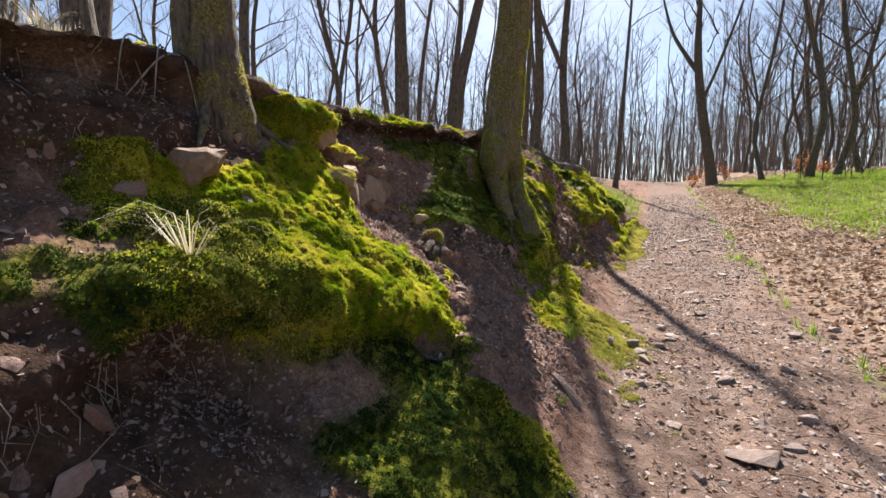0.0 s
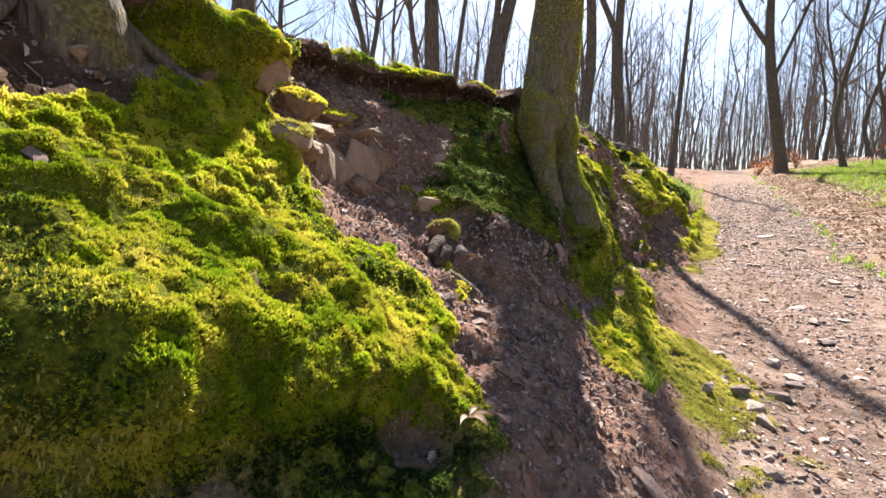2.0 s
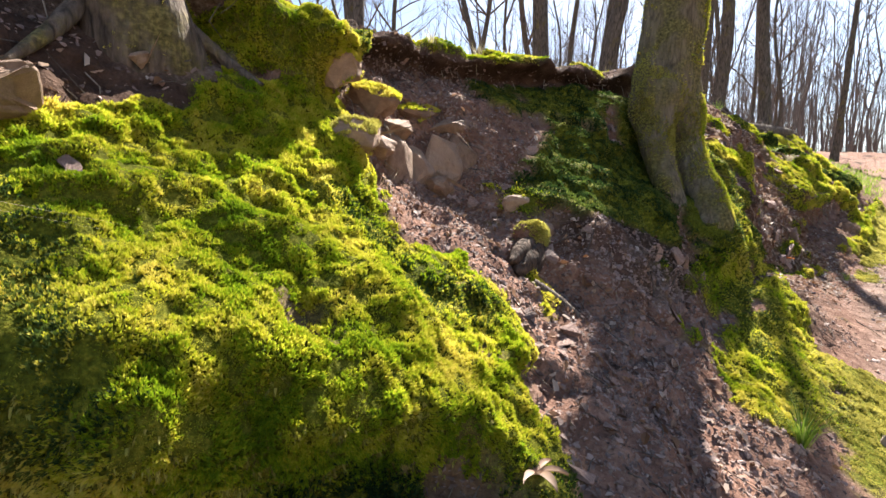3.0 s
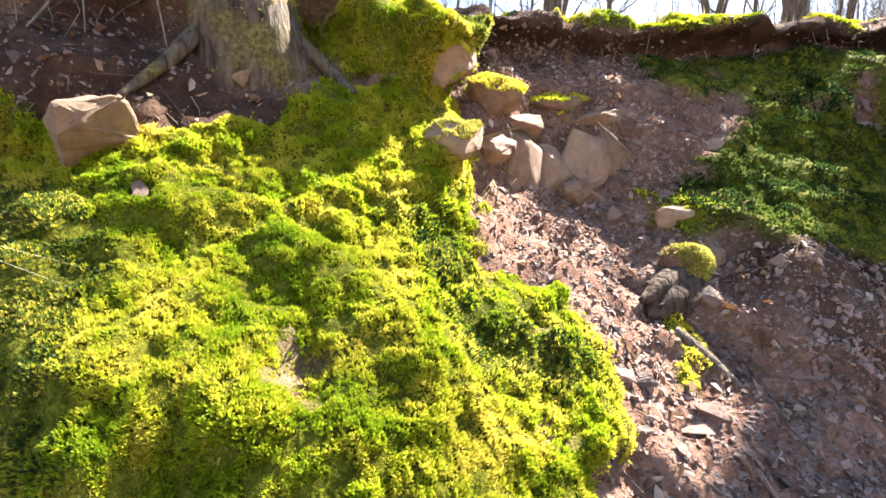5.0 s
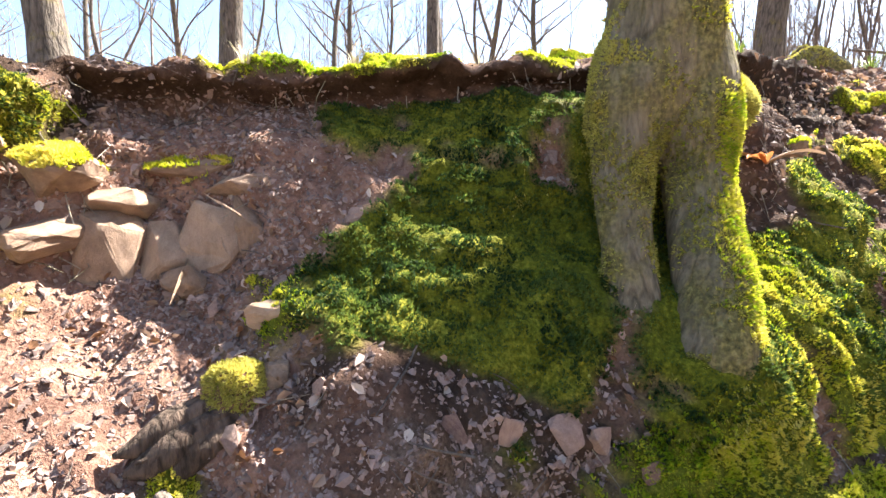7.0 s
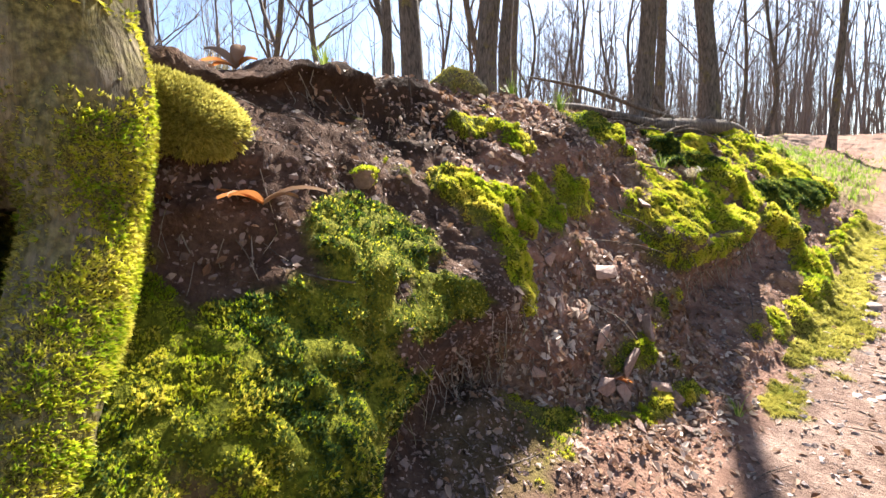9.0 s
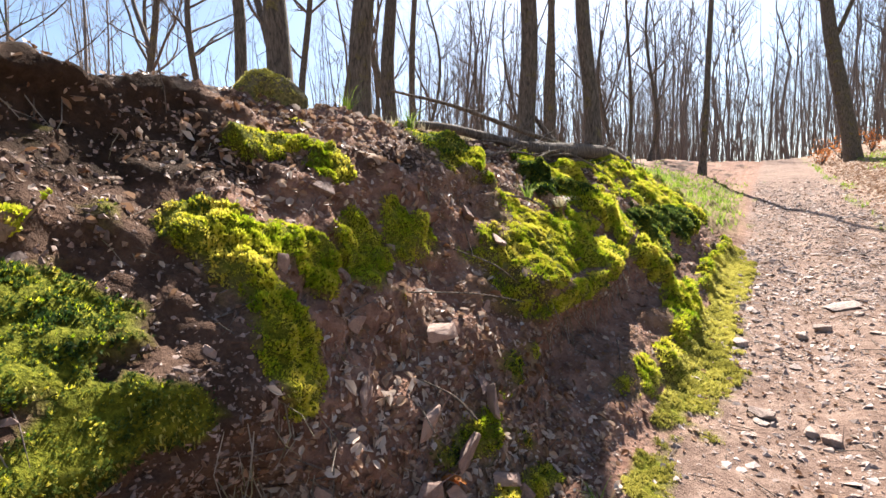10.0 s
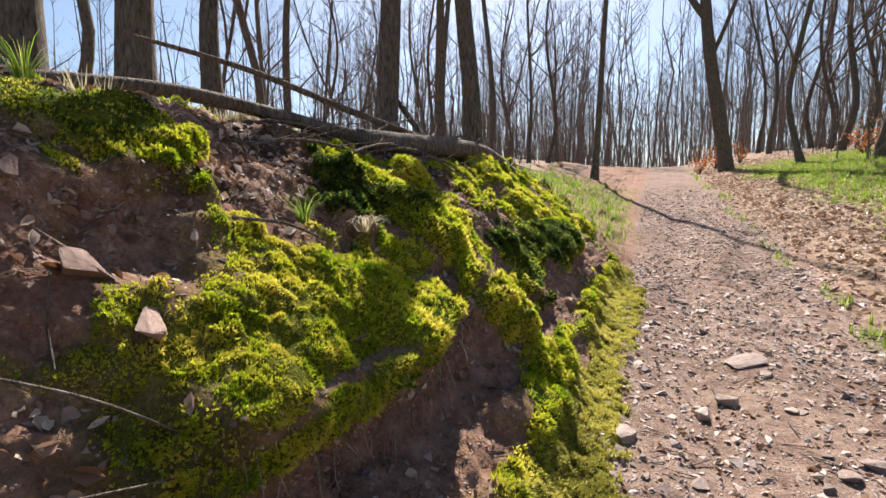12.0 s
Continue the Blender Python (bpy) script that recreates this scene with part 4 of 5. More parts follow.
def moss_cap(ob, count, mat, least=0.25):
    """Moss blades on the upper faces of a stone."""
    M = np.array(ob.matrix_basis)
    v = np.array([x.co[:] for x in ob.data.vertices]) @ M[:3, :3].T + M[:3, 3]
    tri = np.array([list(p.vertices)[:3] for p in ob.data.polygons])
    n = np.cross(v[tri[:, 1]] - v[tri[:, 0]], v[tri[:, 2]] - v[tri[:, 0]])
    a = np.linalg.norm(n, axis=-1)
    n /= np.maximum(a, 1e-9)[:, None]
    c = v[tri].mean(1)
    w = a * smooth(least - 0.15, least + 0.25, n[:, 2] + 0.35 * vnoise(c, 9, 78, 2)) + 1e-12
    k = rs.choice(len(w), count, p=w / w.sum())
    pos = np.einsum("nk,nkj->nj", rs.dirichlet((1, 1, 1), count), v[tri[k]])
    cover = strewn("moss_cover", [tuft_shape(rs, 5, 0.8, 0.26) for _ in range(5)], pos, frames_for(n[k] + np.array((0, 0, 0.3)), rs, 0.3), rs.uniform(0.008, 0.02, (count, 1)) * np.ones((1, 3)), mat, "", "", rs)
    cover.parent = ob
    cover.matrix_parent_inverse = ob.matrix_basis.inverted()
    cover["label"] = "green moss growing over the stone"


for k, count in ((2, 1500), (3, 1300), (4, 900), (6, 700), (9, 300)):
    moss_cap(ROCK_OBS[k], count, MOSS_OLIVE if k == 4 else MOSS_BLADE, 0.55 if k == 4 else 0.35)
# slabs of the bare rock face in the gully
for k, (y, z, a, h) in enumerate([(3.1, 1.74, 0.22, 0.34), (3.26, 1.7, 0.15, 0.36), (3.4, 1.74, 0.2, 0.36), (3.56, 1.74, 0.12, 0.3), (3.18, 1.92, 0.2, 0.14), (3.46, 1.95, 0.22, 0.12), (3.33, 1.56, 0.13, 0.16)]):
    at, n = snap(-2.2, y, z)
    ob = new("rock_slab", ROCKS[(k + 3) % 8])
    ob.matrix_basis = Matrix.Translation(at - n * 0.018) @ pose(0, 0, 0, 0, -18, (k * 37) % 30 - 15) @ Matrix.Diagonal((0.22, a * 1.25, h * 1.1, 1))
    tagged(ob, "tan sandstone slab of the bare rock face", "rock", "rocks in the bank")
LOOSE = [(-1.0, 7.05, 1.0, 0.16, 0.12, 0.1), (-1.02, 7.3, 1.05, 0.2, 0.13, 0.1), (-0.95, 7.2, 0.92, 0.14, 0.1, 0.08), (-0.9, 7.42, 0.92, 0.16, 0.09, 0.09), (-0.85, 7.1, 0.82, 0.1, 0.08, 0.06), (-0.82, 7.5, 0.85, 0.12, 0.08, 0.06), (-0.47, 3.09, 0.41, 0.3, 0.09, 0.07), (-1.59, 0.9, 0.9, 0.2, 0.1, 0.08), (-1.5, 0.73, 0.75, 0.16, 0.1, 0.07), (-1.11, 3.16, 0.91, 0.1, 0.07, 0.05), (-1.88, 1.75, 1.57, 0.09, 0.05, 0.04), (-1.37, 2.94, 1.1, 0.08, 0.06, 0.04),
         (-1.24, 3.1, 0.97, 0.1, 0.07, 0.06), (-1.28, 4.14, 1.25, 0.14, 0.08, 0.06), (-1.24, 4.28, 1.25, 0.12, 0.1, 0.06), (-1.21, 4.34, 1.2, 0.12, 0.1, 0.06), (-1.14, 7.18, 1.2, 0.2, 0.15, 0.12), (-1.04, 7.53, 1.16, 0.18, 0.07, 0.16),
         (-0.71, 7.32, 0.73, 0.1, 0.08, 0.06), (-1.23, 7.43, 1.5, 0.2, 0.11, 0.1)]
BEDDED = [(-1.33, 7.01, 1.66, 0.1, 0.08, 0.07), (-1.41, 6.72, 1.9, 0.12, 0.07, 0.07), (-1.45, 7.03, 1.83, 0.11, 0.08, 0.06), (-1.62, 7.11, 2.18, 0.14, 0.09, 0.07),
          (-1.23, 6.91, 1.4, 0.18, 0.07, 0.06), (-1.27, 8.13, 1.88, 0.14, 0.09, 0.08), (-1.42, 8.07, 2.07, 0.2, 0.13, 0.1), (-2.07, 1.28, 1.64, 0.14, 0.1, 0.08), (-0.96, 2.63, 0.79, 0.09, 0.06, 0.05), (-1.2, 4.5, 1.1, 0.12, 0.09, 0.06)]
for k, (x, y, z, a, b, c) in enumerate(LOOSE + BEDDED):
    stone("stone", SHARDS[(k * 3) % 8], (x, y, z), (a, b, c), "pinkish broken stone on the bare earth of the bank", "stone", "stones on the bank", k * 47, 0.25)
for k in range(110):
    y = r.choice((r.uniform(2.8, 3.9), r.uniform(6.2, 8.0), r.uniform(0.6, 1.3), r.uniform(3.9, 4.8)))
    row = int(np.argmin(np.abs(ROW_Y - y)))
    cols = [c for c in range(GROUND_P.shape[1]) if 0.3 < GROUND_V[row, c] < 4.0 and MOSS[row, c] < 0.3]
    if cols:
        a = 0.03 + 0.05 * r.random() ** 2
        stone("stone", SHARDS[k % 8], tuple(GROUND_P[row, r.choice(cols)]), (a * r.uniform(0.9, 1.6), a, a * 0.55), "small pinkish broken stone on the bare bank", "stone", "stones on the bank", r.uniform(0, 360), 0.25)


# ---- wood ----
def curve_points(ctrl, n):
    """n + 1 points and radii on a smooth line through (x, y, z, radius) controls."""
    c = np.array(ctrl, float)
    t = np.linspace(0, len(c) - 1, n + 1)
    e = np.concatenate([2 * c[:1] - c[1:2], c, 2 * c[-1:] - c[-2:-1]])
    i = np.minimum(t.astype(int), len(c) - 2)
    f = (t - i)[:, None]
    p0, p1, p2, p3 = (e[i + k] for k in range(4))
    q = 0.5 * (2 * p1 + (p2 - p0) * f + (2 * p0 - 5 * p1 + 4 * p2 - p3) * f ** 2 + (3 * p1 - p0 - 3 * p2 + p3) * f ** 3)
    return [Vector(p[:3]) for p in q], [max(abs(p[3]), 0.001) for p in q]


def rough_tube(ctrl, n, sides, rough, seed, mat, name, ridges=0.0):
    """A knotty round of wood: a tube whose skin is lifted by noise and long ridges."""
    pts, rad = curve_points(ctrl, n)
    m = Mesh()
    m.tube(pts, rad, sides, True)
    v = np.array([p[:] for p in m.v])
    c = np.repeat(np.array([p[:] for p in pts]), sides, 0)
    d = v - c
    k = vnoise(v, 6.0, seed, 3) * rough
    if ridges:
        w = np.tile(np.arange(sides) / sides * 2 * math.pi, len(pts))
        k = k + ridges * np.sin(w * 5 + seed + 1.5 * vnoise(v, 1.5, seed + 3))
    v = c + d * (1 + k[:, None])
    m.v = [Vector(p) for p in v]
    return m.data(name, mat)


def moss_on(me, count, parent, side, lo, hi, rs, size=(0.006, 0.014), mat=None):
    """Moss blades on the side of a mesh that faces the given way, between two heights."""
    v = np.array([x.co[:] for x in me.vertices])
    c = np.array([p.center[:] for p in me.polygons])
    n = np.array([p.normal[:] for p in me.polygons])
    a = np.array([p.area for p in me.polygons])
    w = a * np.clip(n @ np.array(side) + 0.25, 0.02, 1) * ((c[:, 2] > lo) & (c[:, 2] < hi)) * smooth(-0.15, 0.3, vnoise(c, 5, 77, 2))
    k = rs.choice(len(w), count, p=w / w.sum())
    idx = np.array([(list(me.polygons[int(q)].vertices) * 2)[:4] for q in k])
    f, g = rs.random((2, count))
    b = np.stack([(1 - f) * (1 - g), f * (1 - g), f * g, (1 - f) * g], -1)
    pos = np.einsum("nk,nkj->nj", b, v[idx])
    s = rs.uniform(*size, (count, 1)) * np.ones((1, 3))
    ob = strewn("moss_cover", [tuft_shape(rs, 5, 0.8, 0.26) for _ in range(5)], pos, frames_for(n[k], rs, 0.3), s, mat or MOSS_BLADE, "", "", rs)
    ob.parent = parent
    ob["label"] = "green-gold moss clinging to the bark"
    return ob


# the mossy tree that grows out of the bank, on two legs
root_tree = new("tree")
tagged(root_tree, "thick mossy tree growing out of the bank on two roots", "tree", "woodland trees")
trunk_a = rough_tube([(-1.54, 4.98, 2.0, 0.1), (-1.55, 4.98, 2.2, 0.2), (-1.54, 5.02, 2.6, 0.205), (-1.5, 5.06, 3.2, 0.19), (-1.44, 5.08, 4.2, 0.17), (-1.4, 5.1, 7, 0.14), (-1.5, 5.2, 11, 0.09), (-1.4, 5.1, 14, 0.02)], 150, 36, 0.07, 3, BARK_MOSSY, "trunk", 0.05)
child("trunk", trunk_a, root_tree)
leg_r = rough_tube([(-1.53, 5.1, 2.75, 0.04), (-1.47, 5.08, 2.3, 0.15), (-1.4, 5.03, 1.9, 0.125), (-1.22, 4.88, 1.55, 0.12), (-1.15, 4.8, 1.32, 0.125), (-1.25, 4.76, 1.1, 0.12)], 44, 24, 0.16, 5, BARK_MOSSY, "root", 0.03)
child("root", leg_r, root_tree, "stout mossy root reaching down the bank")
leg_l = rough_tube([(-1.56, 5.0, 2.8, 0.04), (-1.56, 4.88, 2.3, 0.16), (-1.5, 4.78, 1.95, 0.105), (-1.4, 4.7, 1.65, 0.085), (-1.33, 4.66, 1.4, 0.09), (-1.38, 4.62, 1.15, 0.1)], 44, 22, 0.22, 6, BARK_MOSSY, "root", 0.04)
child("root", leg_l, root_tree, "broad mossy root beside a hollow")
side_root = rough_tube([(-1.62, 5.1, 2.4, 0.06), (-1.57, 5.28, 2.28, 0.1), (-1.56, 5.45, 2.22, 0.095), (-1.8, 5.62, 2.16, 0.03), (-1.95, 5.7, 2.1, 0.01)], 26, 18, 0.3, 7, BARK_MOSSY, "root", 0.03)
child("root", side_root, root_tree, "mossy root along the overhanging edge")
crown = Mesh()
rr = random.Random(21)
for k in range(9):
    w = rr.uniform(0, 6.28)
    h = rr.uniform(6, 13)
    bough(crown, rr, Vector((-1.44, 5.13, h)), Vector((math.cos(w), math.sin(w), rr.uniform(0.4, 1.2))), rr.uniform(1.2, 2.6), 0.05, 0, 5)
child("crown", crown.data("crown", TWIG), root_tree, "bare branches and twigs")
moss_on(trunk_a, 3000, root_tree, (0.8, 0.4, 0.2), 1.7, 3.6, rs, mat=MOSS_OLIVE)
moss_on(leg_r, 3500, root_tree, (0.7, -0.2, 0.1), 1.0, 2.7, rs, mat=MOSS_OLIVE)
moss_on(leg_r, 4500, root_tree, (0.3, 1.1, 0.2), 1.0, 2.7, rs, (0.008, 0.02))
moss_on(trunk_a, 3000, root_tree, (0.2, 1.1, 0.1), 2.1, 3.6, rs, (0.008, 0.022))
moss_on(leg_l, 4000, root_tree, (0.7, -0.5, 0.2), 1.0, 1.6, rs, mat=MOSS_DARK_SHADE)
moss_on(leg_r, 3000, root_tree, (0.7, -0.5, 0.2), 0.9, 1.4, rs, mat=MOSS_OLIVE)
moss_on(leg_l, 4500, root_tree, (0.6, -0.4, 0.2), 1.2, 2.7, rs, mat=MOSS_OLIVE)
moss_on(side_root, 4500, root_tree, (0.6, 0.3, 0.3), 2.0, 2.7, rs, (0.012, 0.03), MOSS_OLIVE)

# the tree on the crest whose roots hang over the edge
edge_tree = new("tree")
tagged(edge_tree, "thick rough-barked tree on the crest with bare roots", "tree", "woodland trees")
trunk_b = rough_tube([(-2.55, 2.1, 1.7, 0.24), (-2.43, 2.06, 1.97, 0.24), (-2.39, 2.02, 2.15, 0.215), (-2.39, 1.98, 2.4, 0.175), (-2.41, 1.96, 2.7, 0.165), (-2.43, 1.94, 3.3, 0.16), (-2.43, 1.95, 4.4, 0.16), (-2.45, 1.95, 8, 0.12), (-2.4, 1.95, 13, 0.03)], 140, 36, 0.1, 9, BARK_ROUGH, "trunk", 0.05)
child("trunk", trunk_b, edge_tree)
moss_on(trunk_b, 3500, edge_tree, (0.2, 1.1, 0.1), 2.0, 3.2, rs, mat=MOSS_OLIVE)
for k, (a, b, c, rad) in enumerate([((-2.36, 2.08, 2.25), (-2.2, 2.25, 2.1), (-2.1, 2.36, 1.95), 0.034), ((-2.34, 1.92, 2.25), (-2.2, 1.78, 2.08), (-2.1, 1.66, 1.9), 0.03), ((-2.42, 1.84, 2.42), (-2.26, 1.6, 2.3), (-2.2, 1.4, 2.15), 0.007),
                                    ((-2.4, 1.8, 2.4), (-2.25, 1.72, 2.3), (-2.2, 1.75, 2.1), 0.005), ((-2.4, 1.7, 2.42), (-2.24, 1.55, 2.35), (-2.2, 1.5, 2.15), 0.005), ((-2.4, 1.6, 2.42), (-2.23, 1.4, 2.34), (-2.19, 1.36, 2.2), 0.005)]):
    b, c = snap(*b)[0] + Vector((0.01, 0, 0.01)), snap(*c)[0] + Vector((0.01, 0, 0))
    child("root", rough_tube([(*a, rad), (*b, rad * 0.8), (*c, rad * 0.4)], 22, 14, 0.25, 20 + k, ROOT_PALE if rad < 0.03 else BARK_ROUGH, "root", 0.0), edge_tree, "bare root over the edge")
crown = Mesh()
for k in range(8):
    w = rr.uniform(0, 6.28)
    bough(crown, rr, Vector((-2.44, 1.95, rr.uniform(6, 12))), Vector((math.cos(w), math.sin(w), rr.uniform(0.4, 1.2))), rr.uniform(1.2, 2.6), 0.05, 0, 5)
child("crown", crown.data("crown", TWIG), edge_tree, "bare branches and twigs")

# the forked tree beside the far end of the track, leaning over it
z0 = ground_at(2.75, 29.7)
fork_tree = new("tree")
fork_tree.location = (2.75, 29.7, z0)
tagged(fork_tree, "dark forked tree leaning over the far track", "tree", "woodland trees")
child("trunk", rough_tube([(0.35, 0, -0.2, 0.34), (0.15, 0, 1.2, 0.27), (-0.25, 0, 3.5, 0.25), (-0.6, 0, 6, 0.22), (-0.75, 0, 8.5, 0.17), (-0.7, 0, 13, 0.05)], 50, 14, 0.05, 31, BARK, "trunk"), fork_tree)
child("limb", rough_tube([(-0.6, 0, 6.2, 0.15), (-1.25, 0, 7.2, 0.12), (-2.1, 0, 8.8, 0.09), (-2.8, 0.2, 11.5, 0.04)], 24, 8, 0.05, 32, BARK, "limb"), fork_tree, "crooked limb reaching over the track")
child("limb", rough_tube([(-0.35, 0, 4.8, 0.09), (0.3, 0, 6.6, 0.08), (1.2, 0, 9.5, 0.06), (1.9, 0.2, 12.5, 0.03)], 24, 8, 0.05, 33, BARK, "limb"), fork_tree)
crown = Mesh()
for k in range(16):
    w = rr.uniform(0, 6.28)
    bough(crown, rr, Vector((-0.6 + rr.uniform(-1.2, 1.2), 0, rr.uniform(7, 12))), Vector((math.cos(w), math.sin(w), rr.uniform(0.4, 1.2))), rr.uniform(1.2, 3), 0.05, 0, 4)
child("crown", crown.data("crown", TWIG), fork_tree, "bare branches and twigs")


def fallen_branch(ctrl, label, sides=8, twigs=4, seed=0, mat=None, name="fallen_branch"):
    b = new(name)
    me = rough_tube(ctrl, 26, sides, 0.08, seed, mat or DEAD_WOOD, "stem")
    child("stem", me, b)
    q = random.Random(seed)
    pts, rad = curve_points(ctrl, 26)
    for _ in range(twigs):
        m = Mesh()
        i = q.randint(5, 25)
        d = (pts[i] - pts[i - 1]).normalized() + Vector((q.uniform(-0.8, 0.8), q.uniform(-0.8, 0.8), q.uniform(-0.1, 0.8)))
        bough(m, q, pts[i], d, q.uniform(0.2, 0.6), max(rad[i] * 0.4, 0.004), 2, 4)
        child("side_twig", m.data("side_twig", TWIG), b)
    return tagged(b, label, "branch", "dead wood on the crest")


def on_crest(x, y, h=0.0):
    return ground_at(x, y) + h


fallen_branch([(-2.5, 8.4, on_crest(-2.5, 8.4, 0.1), 0.035), (-2.3, 9.1, on_crest(-2.3, 9.1, 0.12), 0.04), (-2.05, 9.9, on_crest(-2.05, 9.9, 0.08), 0.045), (-1.85, 10.7, on_crest(-1.85, 10.7, 0.06), 0.05)], "long grey dead branch lying along the crest", 10, 3, 1)
fallen_branch([(-1.95, 10.2, on_crest(-1.95, 10.2, 0.08), 0.07), (-1.8, 11.0, on_crest(-1.8, 11.0, 0.06), 0.09), (-1.62, 12.0, on_crest(-1.62, 12.0, 0.04), 0.085), (-1.5, 12.8, on_crest(-1.5, 12.8, 0.0), 0.06)], "thick grey-brown log lying on the crest", 14, 3, 2)
fallen_branch([(-2.9, 9.2, on_crest(-2.9, 9.2, 0.55), 0.012), (-2.6, 9.9, on_crest(-2.6, 9.9, 0.45), 0.022), (-2.3, 10.8, on_crest(-2.3, 10.8, 0.25), 0.03), (-2.0, 11.8, on_crest(-2.0, 11.8, 0.03), 0.03)], "thin bleached branch propped on the brush", 8, 5, 3)
fallen_branch([(-3.0, 12.2, on_crest(-3.0, 12.2, 0.9), 0.015), (-2.7, 12.4, on_crest(-2.7, 12.4, 0.45), 0.035), (-2.4, 12.6, on_crest(-2.4, 12.6, 0.0), 0.04)], "broken dead bough leaning against a trunk", 8, 3, 4)
q = random.Random(17)
for k in range(16):
    x, y = q.uniform(-2.4, -1.6), q.uniform(8.6, 13.0)
    w, L = q.uniform(0.6, 2.6), q.uniform(0.5, 1.3)
    x2, y2 = x + 0.5 * L * math.cos(w), y + L * math.sin(w)
    fallen_branch([(x, y, on_crest(x, y, 0.02), 0.012), ((x + x2) / 2, (y + y2) / 2, on_crest((x + x2) / 2, (y + y2) / 2, q.uniform(0.05, 0.2)), 0.01), (x2, y2, on_crest(x2, y2, q.uniform(0.02, 0.2)), 0.004)],
                  "thin bleached dead branch of the brush pile", 6, 4, 50 + k)
for k in range(5):
    x, y = -5.2 + 0.5 * k, q.uniform(7.0, 10.5)
    fallen_branch([(x - 0.9, y - 0.3, on_crest(x - 0.9, y - 0.3, 0.35), 0.01), (x, y, on_crest(x, y, 0.2), 0.02), (x + 0.9, y + 0.4, on_crest(x + 0.9, y + 0.4, 0.02), 0.025)], "dead branch lying on the woodland floor", 6, 4, 80 + k)

# rotten wood and a stick in the gully
rot = new("rotten_stump")
tagged(rot, "rotten splintered wood with a moss cap", "stump")
for k, (dx, dz, a, b, rad) in enumerate([(0.0, 0.0, 3.5, 3.24, 0.062), (0.03, -0.02, 3.47, 3.22, 0.05), (0.015, 0.025, 3.46, 3.2, 0.036), (0.045, -0.045, 3.46, 3.28, 0.045), (-0.03, 0.02, 3.52, 3.28, 0.05), (0.045, 0.01, 3.48, 3.25, 0.022)]):
    splinter = rough_tube([(-1.62 + dx, a, 1.33 + dz, rad * 0.8), (-1.6 + dx, (a + b) / 2, 1.3 + dz, rad), (-1.58 + dx, b + 0.04, 1.26 + dz, rad * 0.7), (-1.57 + dx, b - 0.02, 1.25 + dz, rad * 0.15)], 18, 12, 0.3, 110 + k, ROTTEN, "splinter", 0.07)
    child("splinter", splinter, rot)
cap = rough_tube([(-1.66, 3.46, 1.3, 0.06), (-1.63, 3.46, 1.36, 0.085), (-1.61, 3.45, 1.42, 0.06), (-1.61, 3.45, 1.44, 0.01)], 14, 16, 0.5, 62, EARTH, "moss_cap")
child("moss_cap", cap, rot, "round cushion of moss")
moss_on(cap, 1500, rot, (0.3, 0, 0.8), 1.2, 1.6, rs, (0.008, 0.016), MOSS_OLIVE)
fallen_branch([(-1.5, 3.28, 1.18, 0.02), (-1.42, 3.32, 1.12, 0.024), (-1.3, 3.38, 1.01, 0.022)], "short grey weathered stick in the gully", 10, 0, 63, name="stick")
for k, (a, b, rad) in enumerate([((-1.1, 8.68, 1.69), (-1.02, 8.78, 1.7), 0.008), ((-1.36, 7.78, 1.86), (-1.1, 8.1, 1.62), 0.006), ((-0.98, 7.35, 1.2), (-1.15, 7.2, 1.4), 0.008), ((-1.18, 7.25, 1.72), (-1.05, 8.0, 1.6), 0.006), ((-1.5, 8.6, 2.1), (-1.35, 8.9, 2.05), 0.012)]):
    a, b = snap(*a)[0] + Vector((0.02, 0, 0.01)), snap(*b)[0] + Vector((0.02, 0, 0.01))
    c = (a + b) / 2 + Vector((0.03, 0, 0.02))
    rad *= 0.65
    fallen_branch([(*a, rad), (*c, rad), (*b, rad * 0.6)], "thin pale stick lying on the bank", 6, 0, 90 + k, name="stick")

# the mossy stump on the crest and a flat log by it
stump = new("stump")
tagged(stump, "low mossy tree stump on the crest of the bank", "stump")
zs = on_crest(-2.3, 7.35)
body = rough_tube([(-2.3, 7.35, zs - 0.1, 0.22), (-2.31, 7.36, zs + 0.02, 0.19), (-2.33, 7.37, zs + 0.1, 0.13), (-2.33, 7.36, zs + 0.11, 0.03)], 20, 26, 0.4, 71, BARK_MOSSY, "body", 0.1)
child("body", body, stump)
moss_on(body, 1600, stump, (0.2, 0.2, 0.8), zs - 0.1, zs + 0.3, rs, (0.008, 0.016), MOSS_OLIVE)
fallen_branch([(-2.75, 6.6, on_crest(-2.75, 6.6, 0.03), 0.05), (-2.6, 7.0, on_crest(-2.6, 7.0, 0.04), 0.06), (-2.5, 7.3, on_crest(-2.5, 7.3, 0.04), 0.05)], "flat grey log beside the stump", 12, 0, 72)


# ---- plants ----
def grass_tuft(p, blades, length, seed, mat, label, spread=0.8):
    q, m = random.Random(seed), Mesh()
    for _ in range(blades):
        w, L = q.uniform(0, 6.28), length * q.uniform(0.6, 1.1)
        out = Vector((math.cos(w), math.sin(w), 0)) * spread * q.uniform(0.2, 1)
        side = Vector((-math.sin(w), math.cos(w), 0)) * 0.003
        o = len(m.v)
        root = out * 0.03
        for k in range(4):
            f = k / 3
            c = root + out * L * f ** 1.6 + Vector((0, 0, L * (f - 0.55 * spread * f * f)))
            m.v += [c - side * (1 - f), c + side * (1 - f)]
        for k in range(3):
            m.f.append((o + 2 * k, o + 2 * k + 1, o + 2 * k + 3, o + 2 * k + 2))
    ob = new("grass_tuft", m.data("grass_tuft", mat))
    ob.location = snap(*p)[0]
    return tagged(ob, label, "grass", "grass tufts on the bank")


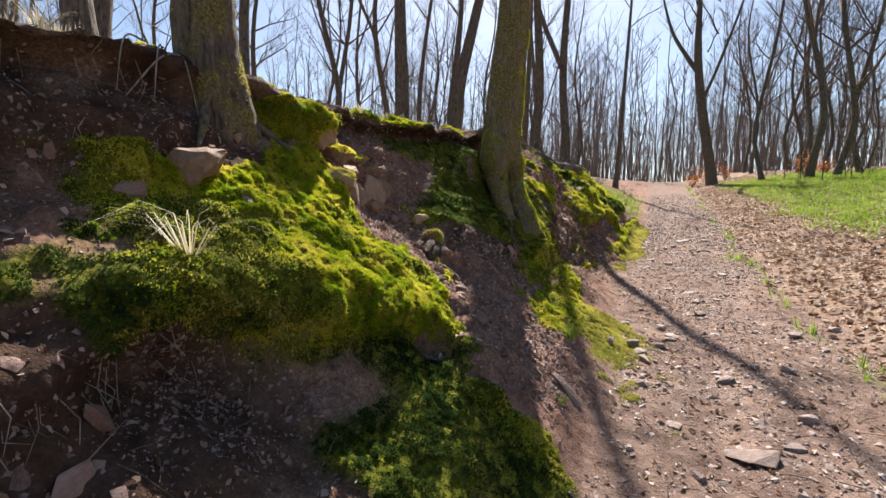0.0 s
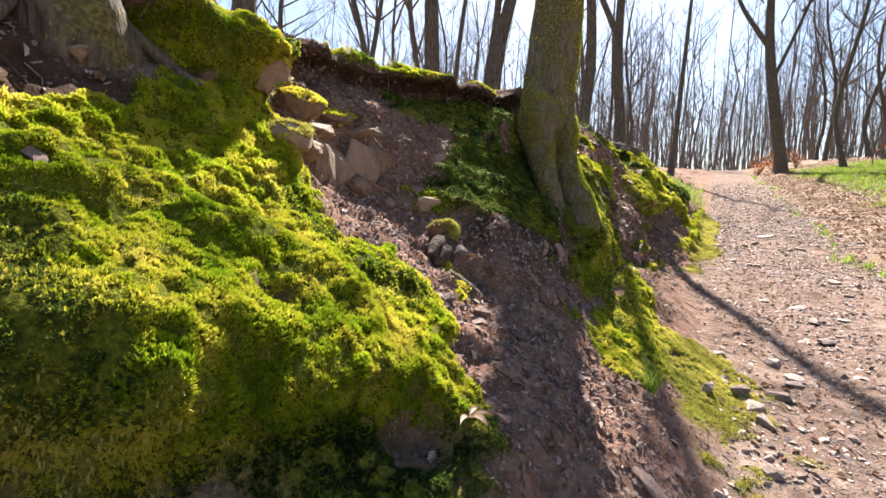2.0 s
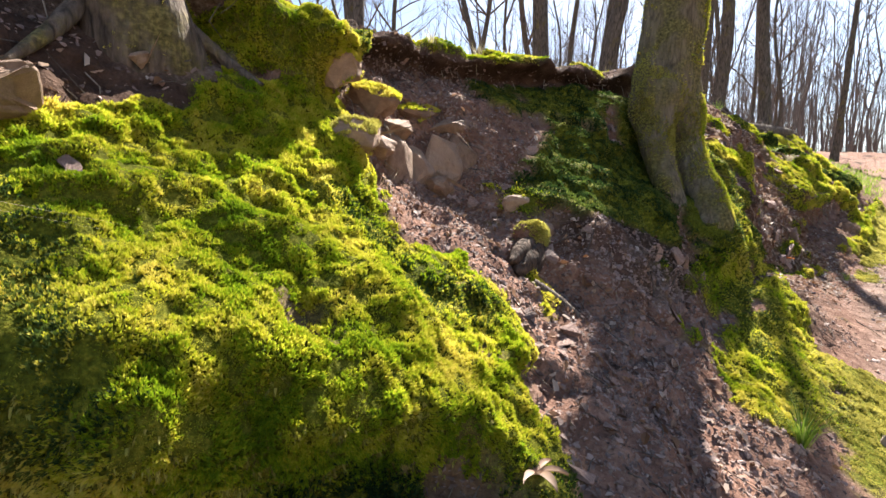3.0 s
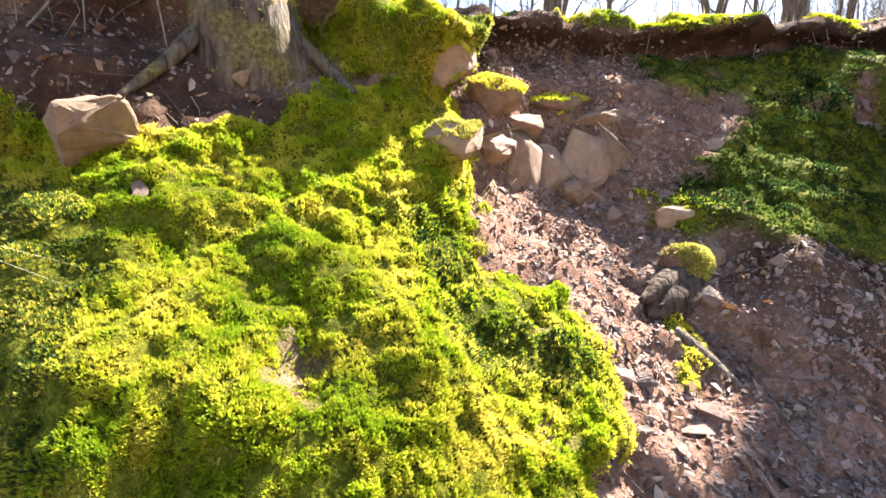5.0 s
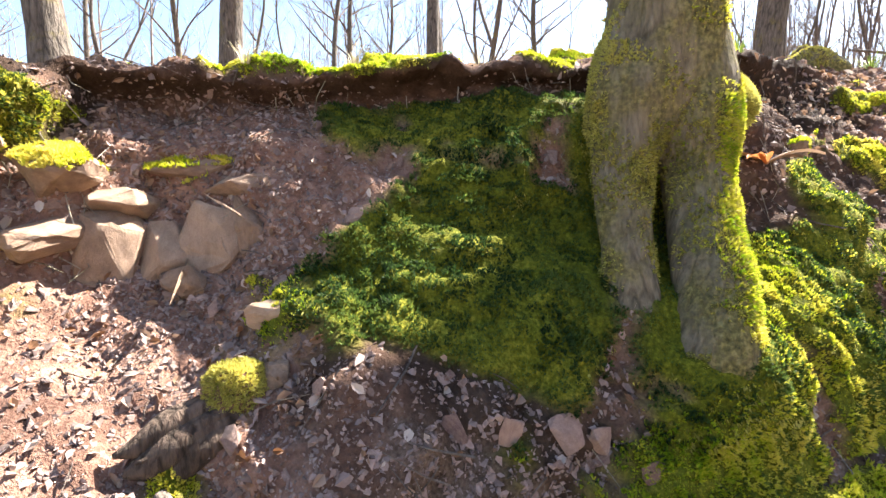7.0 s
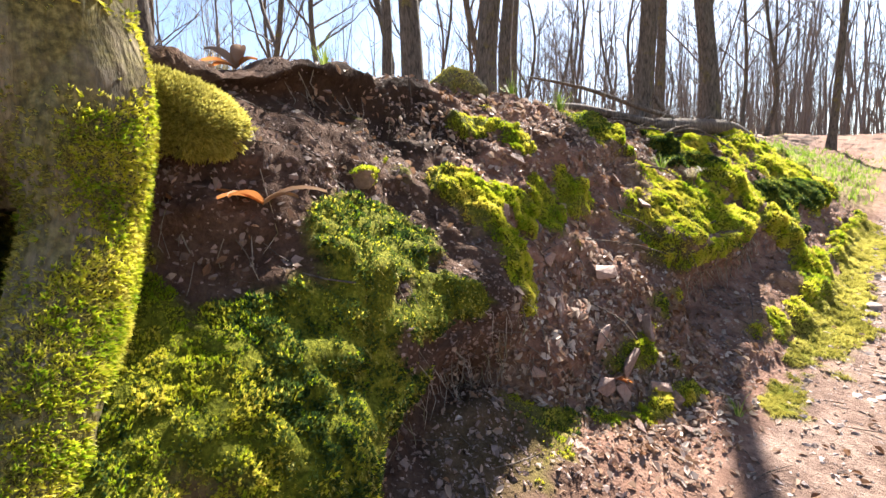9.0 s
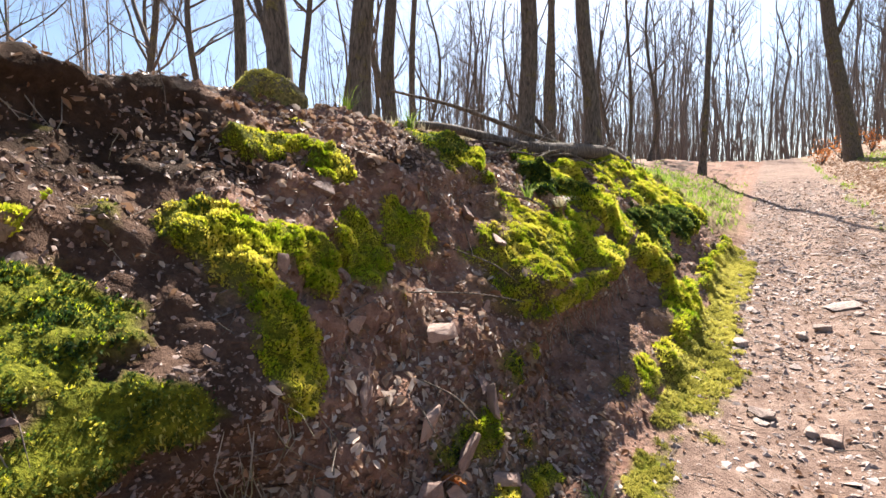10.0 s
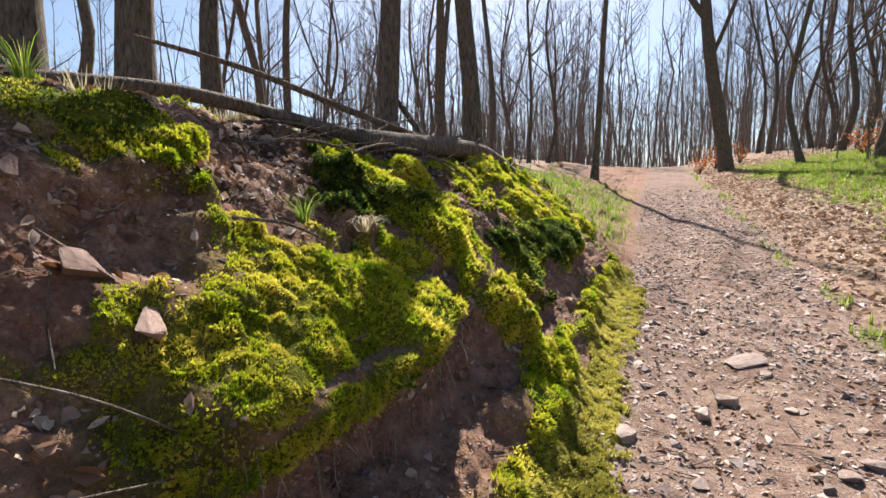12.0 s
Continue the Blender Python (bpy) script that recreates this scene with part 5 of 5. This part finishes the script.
for k, (p, n, L, mat, lab) in enumerate([
        ((-1.62, 1.25, 1.42), 30, 0.62, DRY_GRASS, "withered pale grass tuft drooping over the moss"), ((-0.54, 3.82, 0.56), 90, 0.3, GRASS_BLADE, "fresh green grass tuft at the foot of the bank"),
        ((-0.47, 2.92, 0.39), 26, 0.12, GRASS_BLADE, "small green grass tuft between stones"), ((-0.55, 7.62, 0.76), 30, 0.16, GRASS_BLADE, "green grass tuft at the foot of the bank"),
        ((-2.1, 7.8, 2.7), 60, 0.3, GRASS_BLADE, "green grass tuft on the crest"), ((-1.95, 8.25, 2.65), 50, 0.26, GRASS_BLADE, "green grass tuft on the crest"),
        ((-1.3, 9.2, 2.12), 80, 0.26, DRY_GRASS, "straw-coloured grass tuft drooping over the moss"), ((-1.45, 9.0, 2.14), 50, 0.24, GRASS_BLADE, "green grass tuft above the moss"),
        ((-2.5, 4.1, 2.45), 30, 0.16, DRY_GRASS, "withered grass tuft on the crest"), ((-2.55, 1.2, 2.45), 50, 0.24, DRY_GRASS, "withered grass tuft on the crest"),
        ((-2.6, 0.9, 2.4), 40, 0.22, GRASS_BLADE, "green grass tuft on the crest"), ((-2.0, 6.1, 2.6), 36, 0.2, GRASS_BLADE, "green grass tuft on the crest"), ((-2.45, 3.6, 2.45), 30, 0.18, DRY_GRASS, "withered grass tuft on the crest")]):
    grass_tuft(p, n, L, 100 + k, mat, lab, 1.5 if "drooping" in lab else 0.8)


def dead_rosette(p, seed, label, size=0.2, mats=None):
    """A withered plant: long curled leaves from one root."""
    q = random.Random(seed)
    ob = new("dead_plant")
    ob.location = snap(*p)[0]
    for k in range(6):
        m, w, L = Mesh(), q.uniform(0, 6.28), size * q.uniform(0.6, 1.1)
        out, side = Vector((math.cos(w), math.sin(w), 0)), Vector((-math.sin(w), math.cos(w), 0))
        for i in range(7):
            f = i / 6
            c = out * L * f + Vector((0, 0, L * (0.75 * f - 0.6 * f * f)))
            hw = side * (0.15 * L * math.sin(math.pi * min(f * 0.9 + 0.08, 1)))
            m.v += [c - hw + Vector((0, 0, 0.01)), c, c + hw + Vector((0, 0, 0.01))]
        for i in range(6):
            for j in (0, 1):
                o = 3 * i + j
                m.f.append((o, o + 1, o + 4, o + 3))
        child("leaf", m.data("leaf", (mats or (DRY_LEAF, ORANGE_LEAF))[k % 2]), ob)
    return tagged(ob, label, "plant", "withered plants")


dead_rosette((-1.43, 5.5, 2.0), 1, "withered plant with long curled brown leaves", 0.2)
dead_rosette((-2.1, 5.75, 2.6), 2, "withered plant with curled pale leaves on the crest", 0.2)
dead_rosette((-1.09, 7.16, 0.96), 3, "reddish-brown crumpled leaves on the bank", 0.13)
dead_rosette((-0.98, 2.5, 0.84), 4, "crumpled grey-brown leaves under the moss", 0.1, (DRY_LEAF, DRY_LEAF))


def orange_bush(x, y, seed, height=1.2):
    q, stems, lv = random.Random(seed), [], []
    for _ in range(14):
        d = Vector((q.uniform(-0.7, 0.7), q.uniform(-0.7, 0.7), 1)).normalized()
        e = d * height * q.uniform(0.5, 1)
        stem = Mesh()
        stem.tube([Vector((0, 0, -0.03)), e * 0.5 + Vector((q.uniform(-0.1, 0.1), q.uniform(-0.1, 0.1), 0)), e], [0.015, 0.01, 0.004], 3)
        stems.append(stem)
        lv += [e * q.uniform(0.35, 1) + Vector((q.gauss(0, 0.12), q.gauss(0, 0.12), q.gauss(0, 0.08))) for _ in range(14)]
    ob = new("bush")
    ob.location = (x, y, ground_at(x, y))
    for stem in stems:
        child("stem", stem.data("stem", TWIG), ob)
    g = np.random.default_rng(seed)
    lo = strewn("foliage", leaves, np.array([v[:] for v in lv]), frames_for(g.normal(size=(len(lv), 3)), g, 0.5), g.uniform(0.06, 0.12, (len(lv), 1)) * np.ones((1, 3)), ORANGE_LEAF, "", "", g)
    lo.parent = ob
    return tagged(ob, "low bush with withered orange leaves", "bush", "bushes by the clearing")


for k, (x, y, h) in enumerate([(2.2, 31, 1.3), (3.0, 32.5, 1.2), (6.6, 27, 1.3), (7.6, 28, 1.0), (9.5, 25, 1.1), (4.2, 34, 1.2)]):
    orange_bush(x, y, k, h)
